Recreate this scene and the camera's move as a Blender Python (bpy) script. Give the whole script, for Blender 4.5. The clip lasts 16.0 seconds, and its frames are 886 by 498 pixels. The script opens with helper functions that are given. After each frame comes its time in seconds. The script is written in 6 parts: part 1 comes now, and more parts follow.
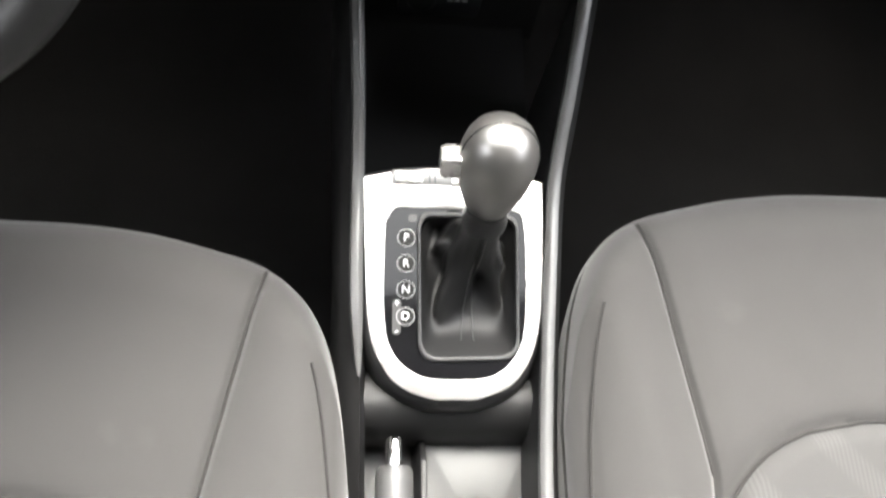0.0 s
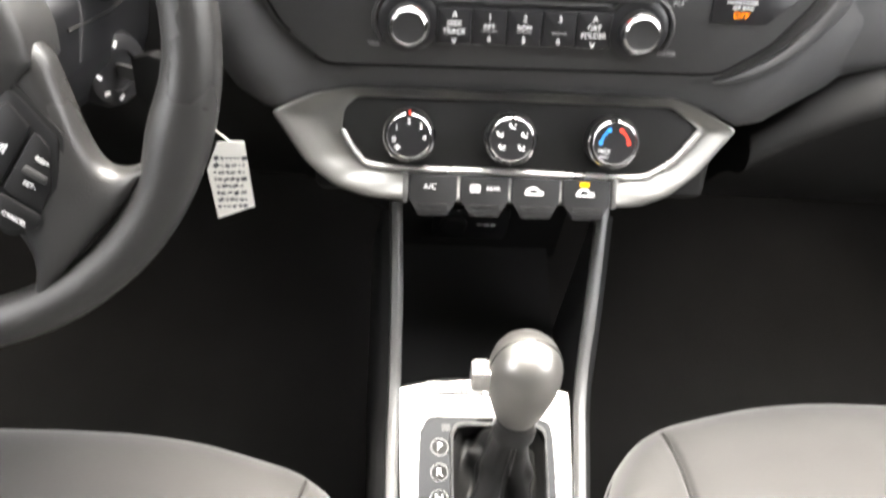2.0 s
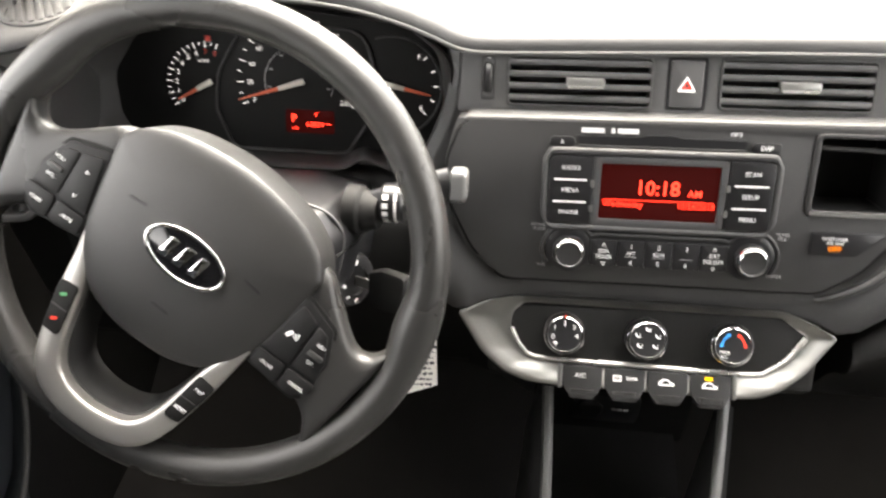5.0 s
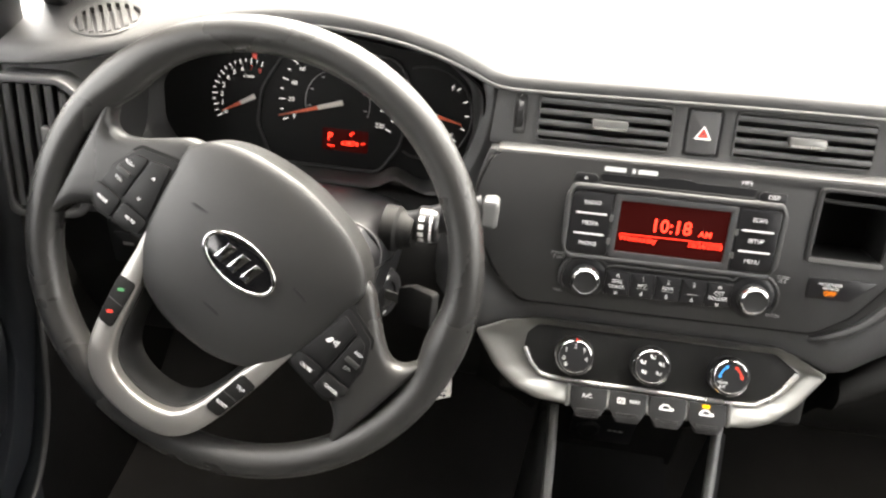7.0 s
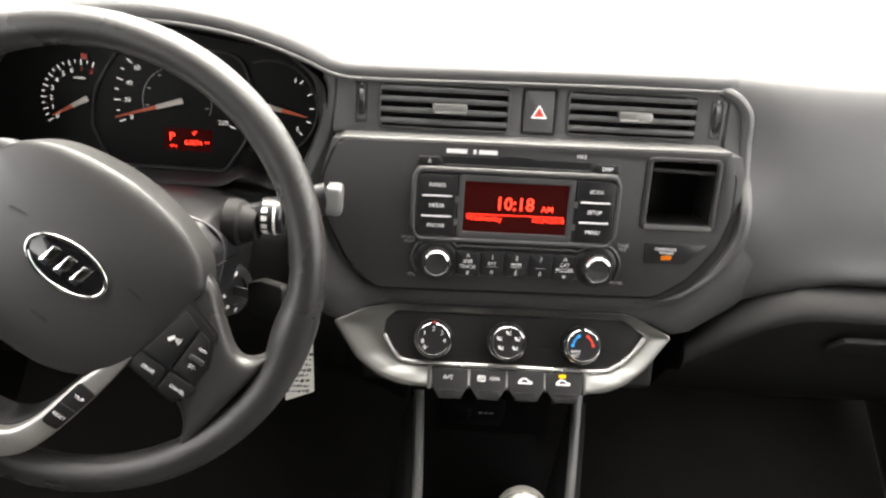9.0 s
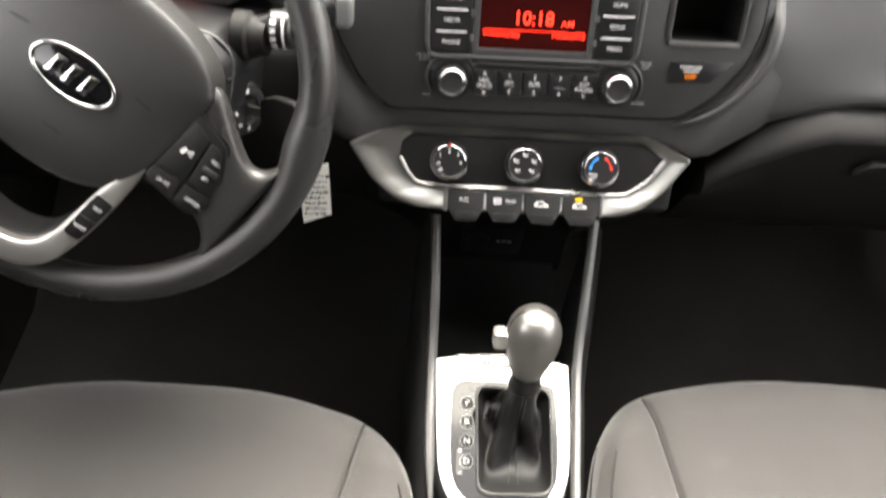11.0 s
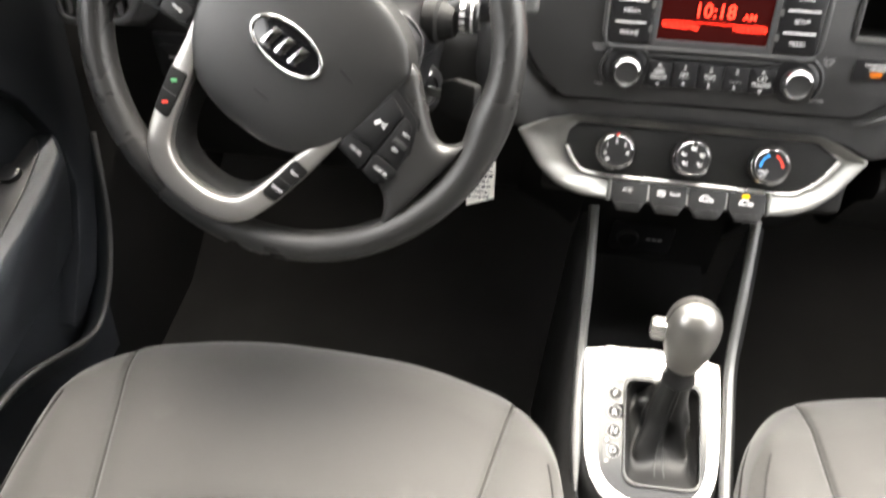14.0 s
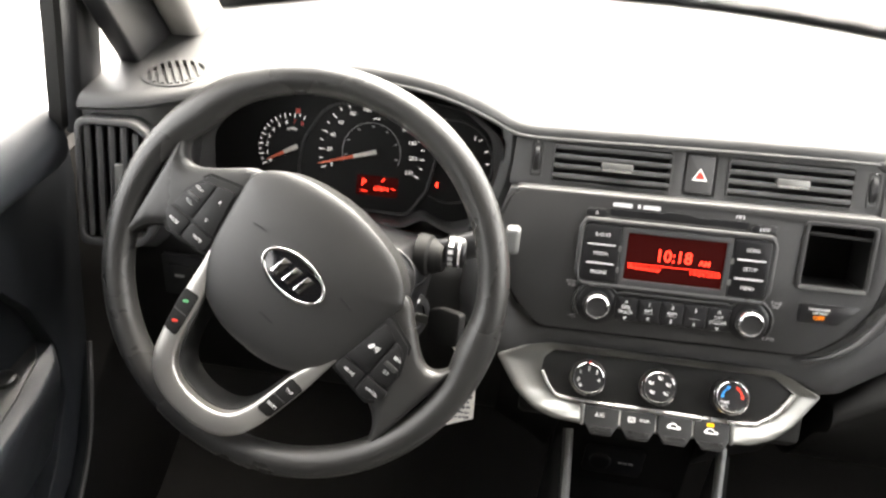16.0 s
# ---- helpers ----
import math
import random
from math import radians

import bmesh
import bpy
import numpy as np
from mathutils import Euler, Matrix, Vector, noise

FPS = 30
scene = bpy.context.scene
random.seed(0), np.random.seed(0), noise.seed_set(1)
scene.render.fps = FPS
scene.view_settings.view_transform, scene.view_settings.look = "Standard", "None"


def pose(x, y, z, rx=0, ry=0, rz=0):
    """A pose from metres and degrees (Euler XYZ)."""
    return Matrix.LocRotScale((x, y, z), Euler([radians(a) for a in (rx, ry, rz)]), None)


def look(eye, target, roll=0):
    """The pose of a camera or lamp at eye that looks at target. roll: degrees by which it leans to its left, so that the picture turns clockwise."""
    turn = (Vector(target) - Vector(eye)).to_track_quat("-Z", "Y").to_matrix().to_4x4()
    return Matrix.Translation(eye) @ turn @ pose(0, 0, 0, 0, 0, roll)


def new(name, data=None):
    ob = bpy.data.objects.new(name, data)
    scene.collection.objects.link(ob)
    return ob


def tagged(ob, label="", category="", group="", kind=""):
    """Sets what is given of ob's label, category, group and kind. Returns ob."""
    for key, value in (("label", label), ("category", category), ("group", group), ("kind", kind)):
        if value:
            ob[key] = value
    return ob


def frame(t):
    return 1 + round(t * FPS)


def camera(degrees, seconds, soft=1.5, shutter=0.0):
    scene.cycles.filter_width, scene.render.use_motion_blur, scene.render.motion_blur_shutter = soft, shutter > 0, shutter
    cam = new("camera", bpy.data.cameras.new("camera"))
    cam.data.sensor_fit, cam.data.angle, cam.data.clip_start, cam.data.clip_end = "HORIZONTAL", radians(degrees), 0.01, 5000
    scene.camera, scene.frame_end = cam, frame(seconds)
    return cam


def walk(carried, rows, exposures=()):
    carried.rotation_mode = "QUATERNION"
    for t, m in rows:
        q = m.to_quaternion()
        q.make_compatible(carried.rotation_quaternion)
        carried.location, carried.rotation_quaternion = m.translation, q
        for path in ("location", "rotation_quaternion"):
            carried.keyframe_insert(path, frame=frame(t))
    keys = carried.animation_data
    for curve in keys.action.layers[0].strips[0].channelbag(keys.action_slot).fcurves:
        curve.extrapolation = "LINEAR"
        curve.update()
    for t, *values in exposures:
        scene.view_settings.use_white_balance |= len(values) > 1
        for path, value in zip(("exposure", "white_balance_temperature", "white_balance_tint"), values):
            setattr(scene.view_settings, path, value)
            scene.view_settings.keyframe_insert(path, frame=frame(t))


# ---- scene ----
cam = camera(58.6, 16.0, soft=2.3, shutter=0.5)
PATH = [
    (0, (-0.078, 0.199, 0.953), (0.137, 0.922, -0.9), 16.9),
    (0.5, (-0.083, 0.2, 0.945), (0.135, 0.804, -0.949), 20.2),
    (1, (-0.096, 0.189, 0.946), (0.138, 0.877, -0.918), 19.0),
    (1.5, (-0.07, 0.187, 0.975), (0.026, 1.124, -0.789), 7.2),
    (2, (-0.081, 0.185, 1.0), (0.032, 1.352, -0.62), 6.9),
    (2.5, (-0.079, 0.18, 1.014), (0.012, 1.444, -0.533), 6.1),
    (3, (-0.083, 0.178, 1.029), (0.012, 1.512, -0.458), 6.1),
    (3.5, (-0.079, 0.174, 1.043), (-0.002, 1.562, -0.396), 5.4),
    (4, (-0.084, 0.139, 1.067), (-0.092, 1.583, -0.317), 3.4),
    (4.5, (-0.109, 0.099, 1.111), (-0.292, 1.557, -0.246), -2.5),
    (5, (-0.126, 0.078, 1.126), (-0.316, 1.569, -0.193), -0.6),
    (5.2, (-0.139, 0.06, 1.12), (-0.334, 1.583, -0.162), 0.4),
    (7.3, (-0.164, 0.038, 1.166), (-0.273, 1.56, -0.126), 5.8),
    (7.5, (-0.159, 0.039, 1.164), (-0.193, 1.579, -0.112), 6.1),
    (8, (-0.142, 0.041, 1.16), (-0.036, 1.597, -0.092), 7.2),
    (8.2, (-0.136, 0.04, 1.159), (0.01, 1.599, -0.086), 7.5),
    (10.3, (-0.112, 0.005, 1.138), (-0.05, 1.463, -0.229), 5.1),
    (10.5, (-0.11, 0.006, 1.138), (-0.048, 1.426, -0.269), 5.4),
    (11, (-0.107, 0.009, 1.124), (-0.034, 1.303, -0.399), 5.9),
    (11.5, (-0.107, 0.013, 1.11), (-0.019, 1.178, -0.513), 6.5),
    (12, (-0.112, 0.012, 1.108), (-0.029, 1.17, -0.52), 6.2),
    (12.5, (-0.12, -0.004, 1.107), (-0.204, 1.165, -0.514), 0.8),
    (13, (-0.147, -0.018, 1.103), (-0.355, 1.12, -0.529), -2.3),
    (13.5, (-0.156, -0.021, 1.106), (-0.381, 1.137, -0.509), -1.9),
    (14, (-0.161, -0.034, 1.117), (-0.356, 1.263, -0.393), 0.7),
    (14.5, (-0.167, -0.039, 1.133), (-0.345, 1.396, -0.248), 2.2),
    (15, (-0.17, -0.042, 1.147), (-0.329, 1.467, -0.157), 3.2),
    (15.5, (-0.173, -0.055, 1.157), (-0.341, 1.537, -0.042), 4.0),
    (16, (-0.175, -0.07, 1.164), (-0.357, 1.582, 0.051), 4.2),
]
SCENE_EXPOSURE = [(0.0, 3.78, 6700, 10), (0.5, 3.65, 6700, 10), (1.0, 3.65, 6750, 10), (1.5, 4.25, 6900, 11), (2.0, 4.65, 7000, 11), (3.8, 4.80, 7200, 11), (5.0, 4.25, 7300, 11), (7.3, 4.20, 7300, 10), (8.2, 3.95, 7200, 10), (10.3, 3.85, 7200, 11), (12.0, 4.10, 7200, 11), (13.8, 4.22, 7150, 10), (14.5, 4.85, 7100, 10), (15.5, 4.45, 7150, 10), (16.0, 4.20, 7200, 10)]
walk(cam, [(t, look(eye, target, roll)) for t, eye, target, roll in PATH], SCENE_EXPOSURE)



# ---- world and light ----
world = bpy.data.worlds.new("world")
scene.world = world
world.use_nodes = True
wn = world.node_tree.nodes
sky = wn.new("ShaderNodeTexSky")
sky.sky_type, sky.sun_disc = "NISHITA", False
sky.sun_elevation, sky.sun_rotation = radians(52), radians(8)
sky.dust_density, sky.air_density = 3.0, 1.0
bg = wn["Background"]
pale = wn.new("ShaderNodeHueSaturation")
pale.inputs["Saturation"].default_value = 0.2
world.node_tree.links.new(sky.outputs[0], pale.inputs["Color"])
world.node_tree.links.new(pale.outputs[0], bg.inputs[0])
bg.inputs[1].default_value = 0.15
sun = new("sun", bpy.data.lights.new("sun", "SUN"))
sun.data.energy, sun.data.angle, sun.data.color = 0.8, radians(50), (1.0, 0.96, 0.9)
sun.matrix_world = look((0.6, 4.4, 5.8), (0, 0.4, 0.4))


# ---- materials ----
def nodes_of(name):
    mat = bpy.data.materials.new(name)
    mat.use_nodes = True
    return mat, mat.node_tree.nodes, mat.node_tree.links, mat.node_tree.nodes["Principled BSDF"]


def surface(name, colour, rough=0.5, metal=0.0, grain=0.0, scale=900.0, stain=0.12, spec=0.5, coat=0.0, patch=9.0):
    """A material with fine relief (grain at scale), patchy tone and patchy gloss."""
    mat, nd, ln, sh = nodes_of(name)
    tc = nd.new("ShaderNodeTexCoord")
    big = nd.new("ShaderNodeTexNoise")
    big.inputs["Scale"].default_value, big.inputs["Detail"].default_value = patch, 5
    fine = nd.new("ShaderNodeTexNoise")
    fine.inputs["Scale"].default_value, fine.inputs["Detail"].default_value = scale, 2
    ln.new(tc.outputs["Object"], big.inputs["Vector"]), ln.new(tc.outputs["Object"], fine.inputs["Vector"])
    ramp = nd.new("ShaderNodeMapRange")
    ramp.inputs[1].default_value, ramp.inputs[2].default_value = 0.3, 0.7
    ramp.inputs[3].default_value, ramp.inputs[4].default_value = 1 - stain, 1 + stain
    ln.new(big.outputs[0], ramp.inputs[0])
    mul = nd.new("ShaderNodeVectorMath")
    mul.operation = "SCALE"
    mul.inputs[0].default_value = colour
    ln.new(ramp.outputs[0], mul.inputs["Scale"])
    ln.new(mul.outputs[0], sh.inputs["Base Color"])
    rr = nd.new("ShaderNodeMapRange")
    rr.inputs[1].default_value, rr.inputs[2].default_value = 0.3, 0.7
    rr.inputs[3].default_value, rr.inputs[4].default_value = max(rough - 0.06, 0.02), min(rough + 0.06, 1)
    ln.new(big.outputs[0], rr.inputs[0])
    ln.new(rr.outputs[0], sh.inputs["Roughness"])
    sh.inputs["Metallic"].default_value = metal
    sh.inputs["Specular IOR Level"].default_value = spec
    sh.inputs["Coat Weight"].default_value = coat
    if grain:
        bump = nd.new("ShaderNodeBump")
        bump.inputs["Strength"].default_value, bump.inputs["Distance"].default_value = grain, 0.0006
        ln.new(fine.outputs[0], bump.inputs["Height"])
        ln.new(bump.outputs[0], sh.inputs["Normal"])
    return mat


def glowing(name, colour, strength):
    mat, nd, ln, sh = nodes_of(name)
    sh.inputs["Base Color"].default_value = (*[c * 0.1 for c in colour], 1)
    sh.inputs["Specular IOR Level"].default_value = 0.12
    sh.inputs["Emission Color"].default_value = (*colour, 1)
    sh.inputs["Emission Strength"].default_value = strength
    sh.inputs["Roughness"].default_value = 0.5
    return mat


def glass_material(name, tint=(0.95, 0.97, 0.96)):
    mat, nd, ln, sh = nodes_of(name)
    clear, gloss, mix, fr = (nd.new("ShaderNode" + k) for k in ("BsdfTransparent", "BsdfGlossy", "MixShader", "Fresnel"))
    clear.inputs[0].default_value = (*tint, 1)
    gloss.inputs["Roughness"].default_value = 0.02
    fr.inputs[0].default_value = 1.3
    ln.new(fr.outputs[0], mix.inputs[0]), ln.new(clear.outputs[0], mix.inputs[1]), ln.new(gloss.outputs[0], mix.inputs[2])
    ln.new(mix.outputs[0], nd["Material Output"].inputs[0])
    return mat


def cloth(name, colour, scale, stripes=False):
    """Woven seat cloth: crossed threads with broad tonal patches, for some a ribbed diagonal figure."""
    mat, nd, ln, sh = nodes_of(name)
    tc = nd.new("ShaderNodeTexCoord")
    waves = []
    for axis in "XY":
        w = nd.new("ShaderNodeTexWave")
        w.bands_direction = axis
        w.inputs["Scale"].default_value, w.inputs["Distortion"].default_value = scale, 0.6
        ln.new(tc.outputs["Object"], w.inputs["Vector"])
        waves.append(w)
    add = nd.new("ShaderNodeMath")
    ln.new(waves[0].outputs["Fac"], add.inputs[0]), ln.new(waves[1].outputs["Fac"], add.inputs[1])
    noise_tex = nd.new("ShaderNodeTexNoise")
    noise_tex.inputs["Scale"].default_value, noise_tex.inputs["Detail"].default_value = 7, 6
    ln.new(tc.outputs["Object"], noise_tex.inputs["Vector"])
    mix = nd.new("ShaderNodeMix")
    mix.data_type = "RGBA"
    mix.inputs[6].default_value = (*[c * 0.86 for c in colour], 1)
    mix.inputs[7].default_value = (*[min(c * 1.12, 1) for c in colour], 1)
    ln.new(noise_tex.outputs[0], mix.inputs[0])
    spots = nd.new("ShaderNodeTexNoise")
    spots.inputs["Scale"].default_value, spots.inputs["Detail"].default_value = 11, 4
    ln.new(tc.outputs["Object"], spots.inputs["Vector"])
    worn = nd.new("ShaderNodeMapRange")
    worn.inputs[1].default_value, worn.inputs[2].default_value, worn.inputs[4].default_value = 0.64, 0.74, 0.5
    ln.new(spots.outputs[0], worn.inputs[0])
    pale_mix = nd.new("ShaderNodeMix")
    pale_mix.data_type = "RGBA"
    pale_mix.inputs[7].default_value = (*[min(c * 1.5, 1) for c in colour], 1)
    ln.new(worn.outputs[0], pale_mix.inputs[0]), ln.new(mix.outputs[2], pale_mix.inputs[6])
    out = pale_mix.outputs[2]
    if stripes:
        rib = nd.new("ShaderNodeTexWave")
        rib.bands_direction = "X"
        rib.inputs["Scale"].default_value, rib.inputs["Distortion"].default_value = 90, 0.4
        figure = nd.new("ShaderNodeTexWave")
        figure.bands_direction = "DIAGONAL"
        figure.inputs["Scale"].default_value, figure.inputs["Distortion"].default_value = 6.5, 0.8
        ln.new(tc.outputs["Object"], rib.inputs["Vector"]), ln.new(tc.outputs["Object"], figure.inputs["Vector"])
        cut = nd.new("ShaderNodeMapRange")
        cut.inputs[1].default_value, cut.inputs[2].default_value = 0.72, 0.9
        ln.new(figure.outputs["Fac"], cut.inputs[0])
        both = nd.new("ShaderNodeMath")
        both.operation = "MULTIPLY"
        ln.new(cut.outputs[0], both.inputs[0]), ln.new(rib.outputs["Fac"], both.inputs[1])
        light = nd.new("ShaderNodeMix")
        light.data_type = "RGBA"
        light.inputs[7].default_value = (*[min(c * 1.35, 1) for c in colour], 1)
        ln.new(both.outputs[0], light.inputs[0]), ln.new(out, light.inputs[6])
        out = light.outputs[2]
    ln.new(out, sh.inputs["Base Color"])
    sh.inputs["Roughness"].default_value = 0.85
    sh.inputs["Sheen Weight"].default_value = 0.25
    bump = nd.new("ShaderNodeBump")
    bump.inputs["Strength"].default_value, bump.inputs["Distance"].default_value = 0.05, 0.0004
    ln.new(add.outputs[0], bump.inputs["Height"])
    ln.new(bump.outputs[0], sh.inputs["Normal"])
    return mat


DASH = surface("dash_plastic", (0.052, 0.052, 0.053), 0.40, grain=0.5, scale=1400)
# Darker copy of the dash plastic that carries the shade low in the cabin.
DASH_SHADED = surface("lower_dash_shaded_plastic", (0.011, 0.0108, 0.0106), 0.60, grain=0.4, scale=1300, spec=0.25)
SKIRT = surface("console_skirt_plastic", (0.03, 0.0302, 0.0305), 0.40, grain=0.4, scale=1300)
SEAM = surface("seat_seam_thread", (0.02, 0.019, 0.018), 0.9, stain=0.05)
FASCIA = surface("fascia_plastic", (0.027, 0.0269, 0.0272), 0.36, grain=0.35, scale=1600)
BLACK = surface("black_plastic", (0.012, 0.012, 0.013), 0.35, grain=0.1)
DIAL_BLACK = surface("dial_black", (0.005, 0.005, 0.005), 0.55, stain=0.05, spec=0.25)
SWITCH = surface("switch_plastic", (0.009, 0.009, 0.0095), 0.48, grain=0.15, spec=0.28)
GLOSS = surface("gloss_black", (0.006, 0.006, 0.007), 0.12, stain=0.05)
RUBBER = surface("black_rubber", (0.008, 0.008, 0.008), 0.7, spec=0.25)
SILVER = surface("satin_silver_paint", (0.25, 0.247, 0.238), 0.35, metal=0.85, grain=0.05, stain=0.05)
SPOKE_SILVER = surface("spoke_silver_paint", (0.40, 0.39, 0.372), 0.33, metal=0.8, grain=0.05, stain=0.05)
PLATE = surface("bright_silver_paint", (0.64, 0.63, 0.61), 0.26, metal=0.75, grain=0.05, stain=0.05)
SILVER_DARK = surface("grey_silver_paint", (0.2, 0.2, 0.195), 0.36, metal=0.6, stain=0.06)
CHROME = surface("chrome", (0.72, 0.72, 0.71), 0.06, metal=1.0, stain=0.04)
# Lighter than the dash so that the fascia's top ledge carries its highlight.
LEDGE = surface("ledge_plastic", (0.075, 0.0753, 0.075), 0.34, grain=0.15, scale=1500)
RAIL = surface("console_rail_plastic", (0.15, 0.1515, 0.15), 0.32, metal=0.3, grain=0.15, scale=1500)
CONSOLE = surface("console_plastic", (0.010, 0.0101, 0.0103), 0.5, grain=0.4, scale=1300)
TRAY = surface("tray_plastic", (0.09, 0.09, 0.0888), 0.36, grain=0.3, scale=1500)
BRAKE = surface("handbrake_grip_plastic", (0.055, 0.055, 0.0545), 0.34, grain=0.3, scale=1400)
LEATHER = surface("wheel_grip_urethane", (0.023, 0.0228, 0.0225), 0.29, grain=0.45, scale=1100)
PAD = surface("airbag_cover_plastic", (0.027, 0.0268, 0.0266), 0.34, grain=0.5, scale=1300)
BOOT = surface("gaiter_leatherette", (0.020, 0.020, 0.020), 0.40, grain=0.4, scale=700, spec=0.34)
POSITION = surface("position_plate_black", (0.007, 0.007, 0.008), 0.07, stain=0.05, spec=0.3)
CARPET = surface("carpet", (0.021, 0.0204, 0.0198), 0.95, grain=1.0, scale=500, spec=0.05)
KNOB = surface("shift_knob_grey_paint", (0.27, 0.264, 0.254), 0.36, metal=0.85, grain=0.04, scale=1200, stain=0.04)
WHITE = surface("white_print", (0.8, 0.8, 0.8), 0.5, stain=0.02)
GREY_PRINT = surface("grey_print", (0.35, 0.35, 0.35), 0.5, stain=0.02)
RED_PRINT = surface("red_print", (0.75, 0.05, 0.03), 0.4, stain=0.02)
BLUE_PRINT = surface("blue_print", (0.03, 0.3, 0.75), 0.4, stain=0.02)
GREEN_PRINT = surface("green_print", (0.08, 0.32, 0.13), 0.4, stain=0.02)
PAPER = surface("paper", (0.82, 0.81, 0.76), 0.8, stain=0.05)
INK = surface("ink", (0.06, 0.06, 0.07), 0.7)
HEADLINER = surface("headliner", (0.3, 0.29, 0.275), 0.9, grain=0.5, scale=600)
TRIM_LIGHT = surface("pillar_trim", (0.34, 0.33, 0.31), 0.6, grain=0.4, scale=1000)
DOOR = surface("door_plastic", (0.024, 0.0275, 0.0330), 0.5, grain=0.45, scale=1300)
BODY_PAINT = surface("white_body_paint", (0.78, 0.79, 0.8), 0.25, coat=0.6, stain=0.03)
# Ground tone raised to carry the blown-out daylight seen through the windows.
PALE_GROUND = surface("pale_ground", (0.40, 0.40, 0.39), 0.9, grain=0.6, scale=60, patch=2)
SEAT = cloth("seat_cloth", (0.036, 0.0346, 0.0331), 420)
SEAT_MID = cloth("seat_insert_cloth", (0.045, 0.0443, 0.0430), 300, True)
SEAT_SIDE = cloth("seat_bolster_cloth", (0.035, 0.0337, 0.0323), 420)
SCREEN_RED = glowing("red_screen", (0.16, 0.006, 0.004), 0.009)
DIAL_GLOW = glowing("dial_print", (0.9, 0.9, 0.92), 0.06)
RED_GLOW = glowing("red_segments", (1.0, 0.035, 0.02), 0.34)
AMBER_GLOW = glowing("amber_lamp", (1.0, 0.5, 0.01), 0.16)
ORANGE_GLOW = glowing("orange_lamp", (1.0, 0.25, 0.01), 0.12)
NEEDLE = surface("needle_red", (0.8, 0.16, 0.08), 0.4, stain=0.02)
NEEDLE_PALE = surface("needle_pale", (0.7, 0.66, 0.6), 0.4, stain=0.02)
GLASS = glass_material("clear_glass")


# ---- building helpers ----
def part(name, bm, material, parent=None, label="", bevel=0.0, segments=2, smooth=35.0, m=None):
    """Links a bmesh as one mesh object under a thing or part; bevel rounds its sharp edges."""
    bmesh.ops.recalc_face_normals(bm, faces=bm.faces)
    if bevel:
        sharp = [e for e in bm.edges if e.is_manifold and e.calc_face_angle(0) > radians(38)]
        bmesh.ops.bevel(bm, geom=sharp, offset=bevel, segments=segments, profile=0.5, affect="EDGES", clamp_overlap=True)
    me = bpy.data.meshes.new(name)
    bm.to_mesh(me)
    bm.free()
    me.shade_smooth()
    me.set_sharp_from_angle(angle=radians(smooth))
    me.materials.append(material)
    ob = new(name, me)
    if m is not None:
        ob.matrix_basis = m
    if parent is not None:
        ob.parent = parent
    if label:
        ob["label"] = label
    return ob


def thing(name, label, category, m=None, group="", kind=""):
    ob = new(name)
    ob.empty_display_size = 0.05
    if m is not None:
        ob.matrix_basis = m
    return tagged(ob, label, category, group, kind)


def facing(x, y, z, slope, roll=0.0, yaw=0.0):
    """A frame on an inclined panel: local x to the right, y up along the panel, z out of it. slope: run over rise."""
    right = Vector((math.cos(radians(roll)), 0, math.sin(radians(roll))))
    up = Vector((0, slope, 1)).normalized()
    up = (up - right * up.dot(right)).normalized()
    out = right.cross(up)
    m = Matrix((right, up, out)).transposed().to_4x4()
    m.translation = (x, y, z)
    return m @ pose(0, 0, 0, 0, yaw, 0)


def rounded(points, radius, n=5):
    """A polygon with rounded corners; radius is one number or one a corner."""
    pts = [Vector(p) for p in points]
    radii = radius if isinstance(radius, (list, tuple)) else [radius] * len(pts)
    out = []
    for i, p in enumerate(pts):
        a, b = pts[i - 1] - p, pts[(i + 1) % len(pts)] - p
        la, lb = a.length, b.length
        a, b = a.normalized(), b.normalized()
        half = math.acos(max(-1, min(1, a.dot(b)))) / 2
        d = min(radii[i] / max(math.tan(half), 1e-4), la * 0.48, lb * 0.48)
        if d < 1e-6 or half > 1.56:
            out.append(p)
            continue
        s, e = p + a * d, p + b * d
        for k in range(n + 1):
            t = k / n
            out.append(s * (1 - t) ** 2 + p * 2 * t * (1 - t) + e * t * t)
    return [(v.x, v.y) for v in out]


def box_outline(x0, y0, x1, y1, r=0.0, n=4):
    pts = [(x0, y0), (x1, y0), (x1, y1), (x0, y1)]
    return rounded(pts, r, n) if r else pts


def circle(cx, cy, r, n=40, a0=0.0, a1=360.0):
    full = abs(a1 - a0) >= 359.9
    return [(cx + r * math.cos(radians(a0 + (a1 - a0) * k / (n if full else n - 1))), cy + r * math.sin(radians(a0 + (a1 - a0) * k / (n if full else n - 1)))) for k in range(n)]


def oval(cx, cy, rx, ry, n=40, turn=0.0):
    c, s = math.cos(radians(turn)), math.sin(radians(turn))
    pts = [(rx * math.cos(2 * math.pi * k / n), ry * math.sin(2 * math.pi * k / n)) for k in range(n)]
    return [(cx + c * x - s * y, cy + s * x + c * y) for x, y in pts]


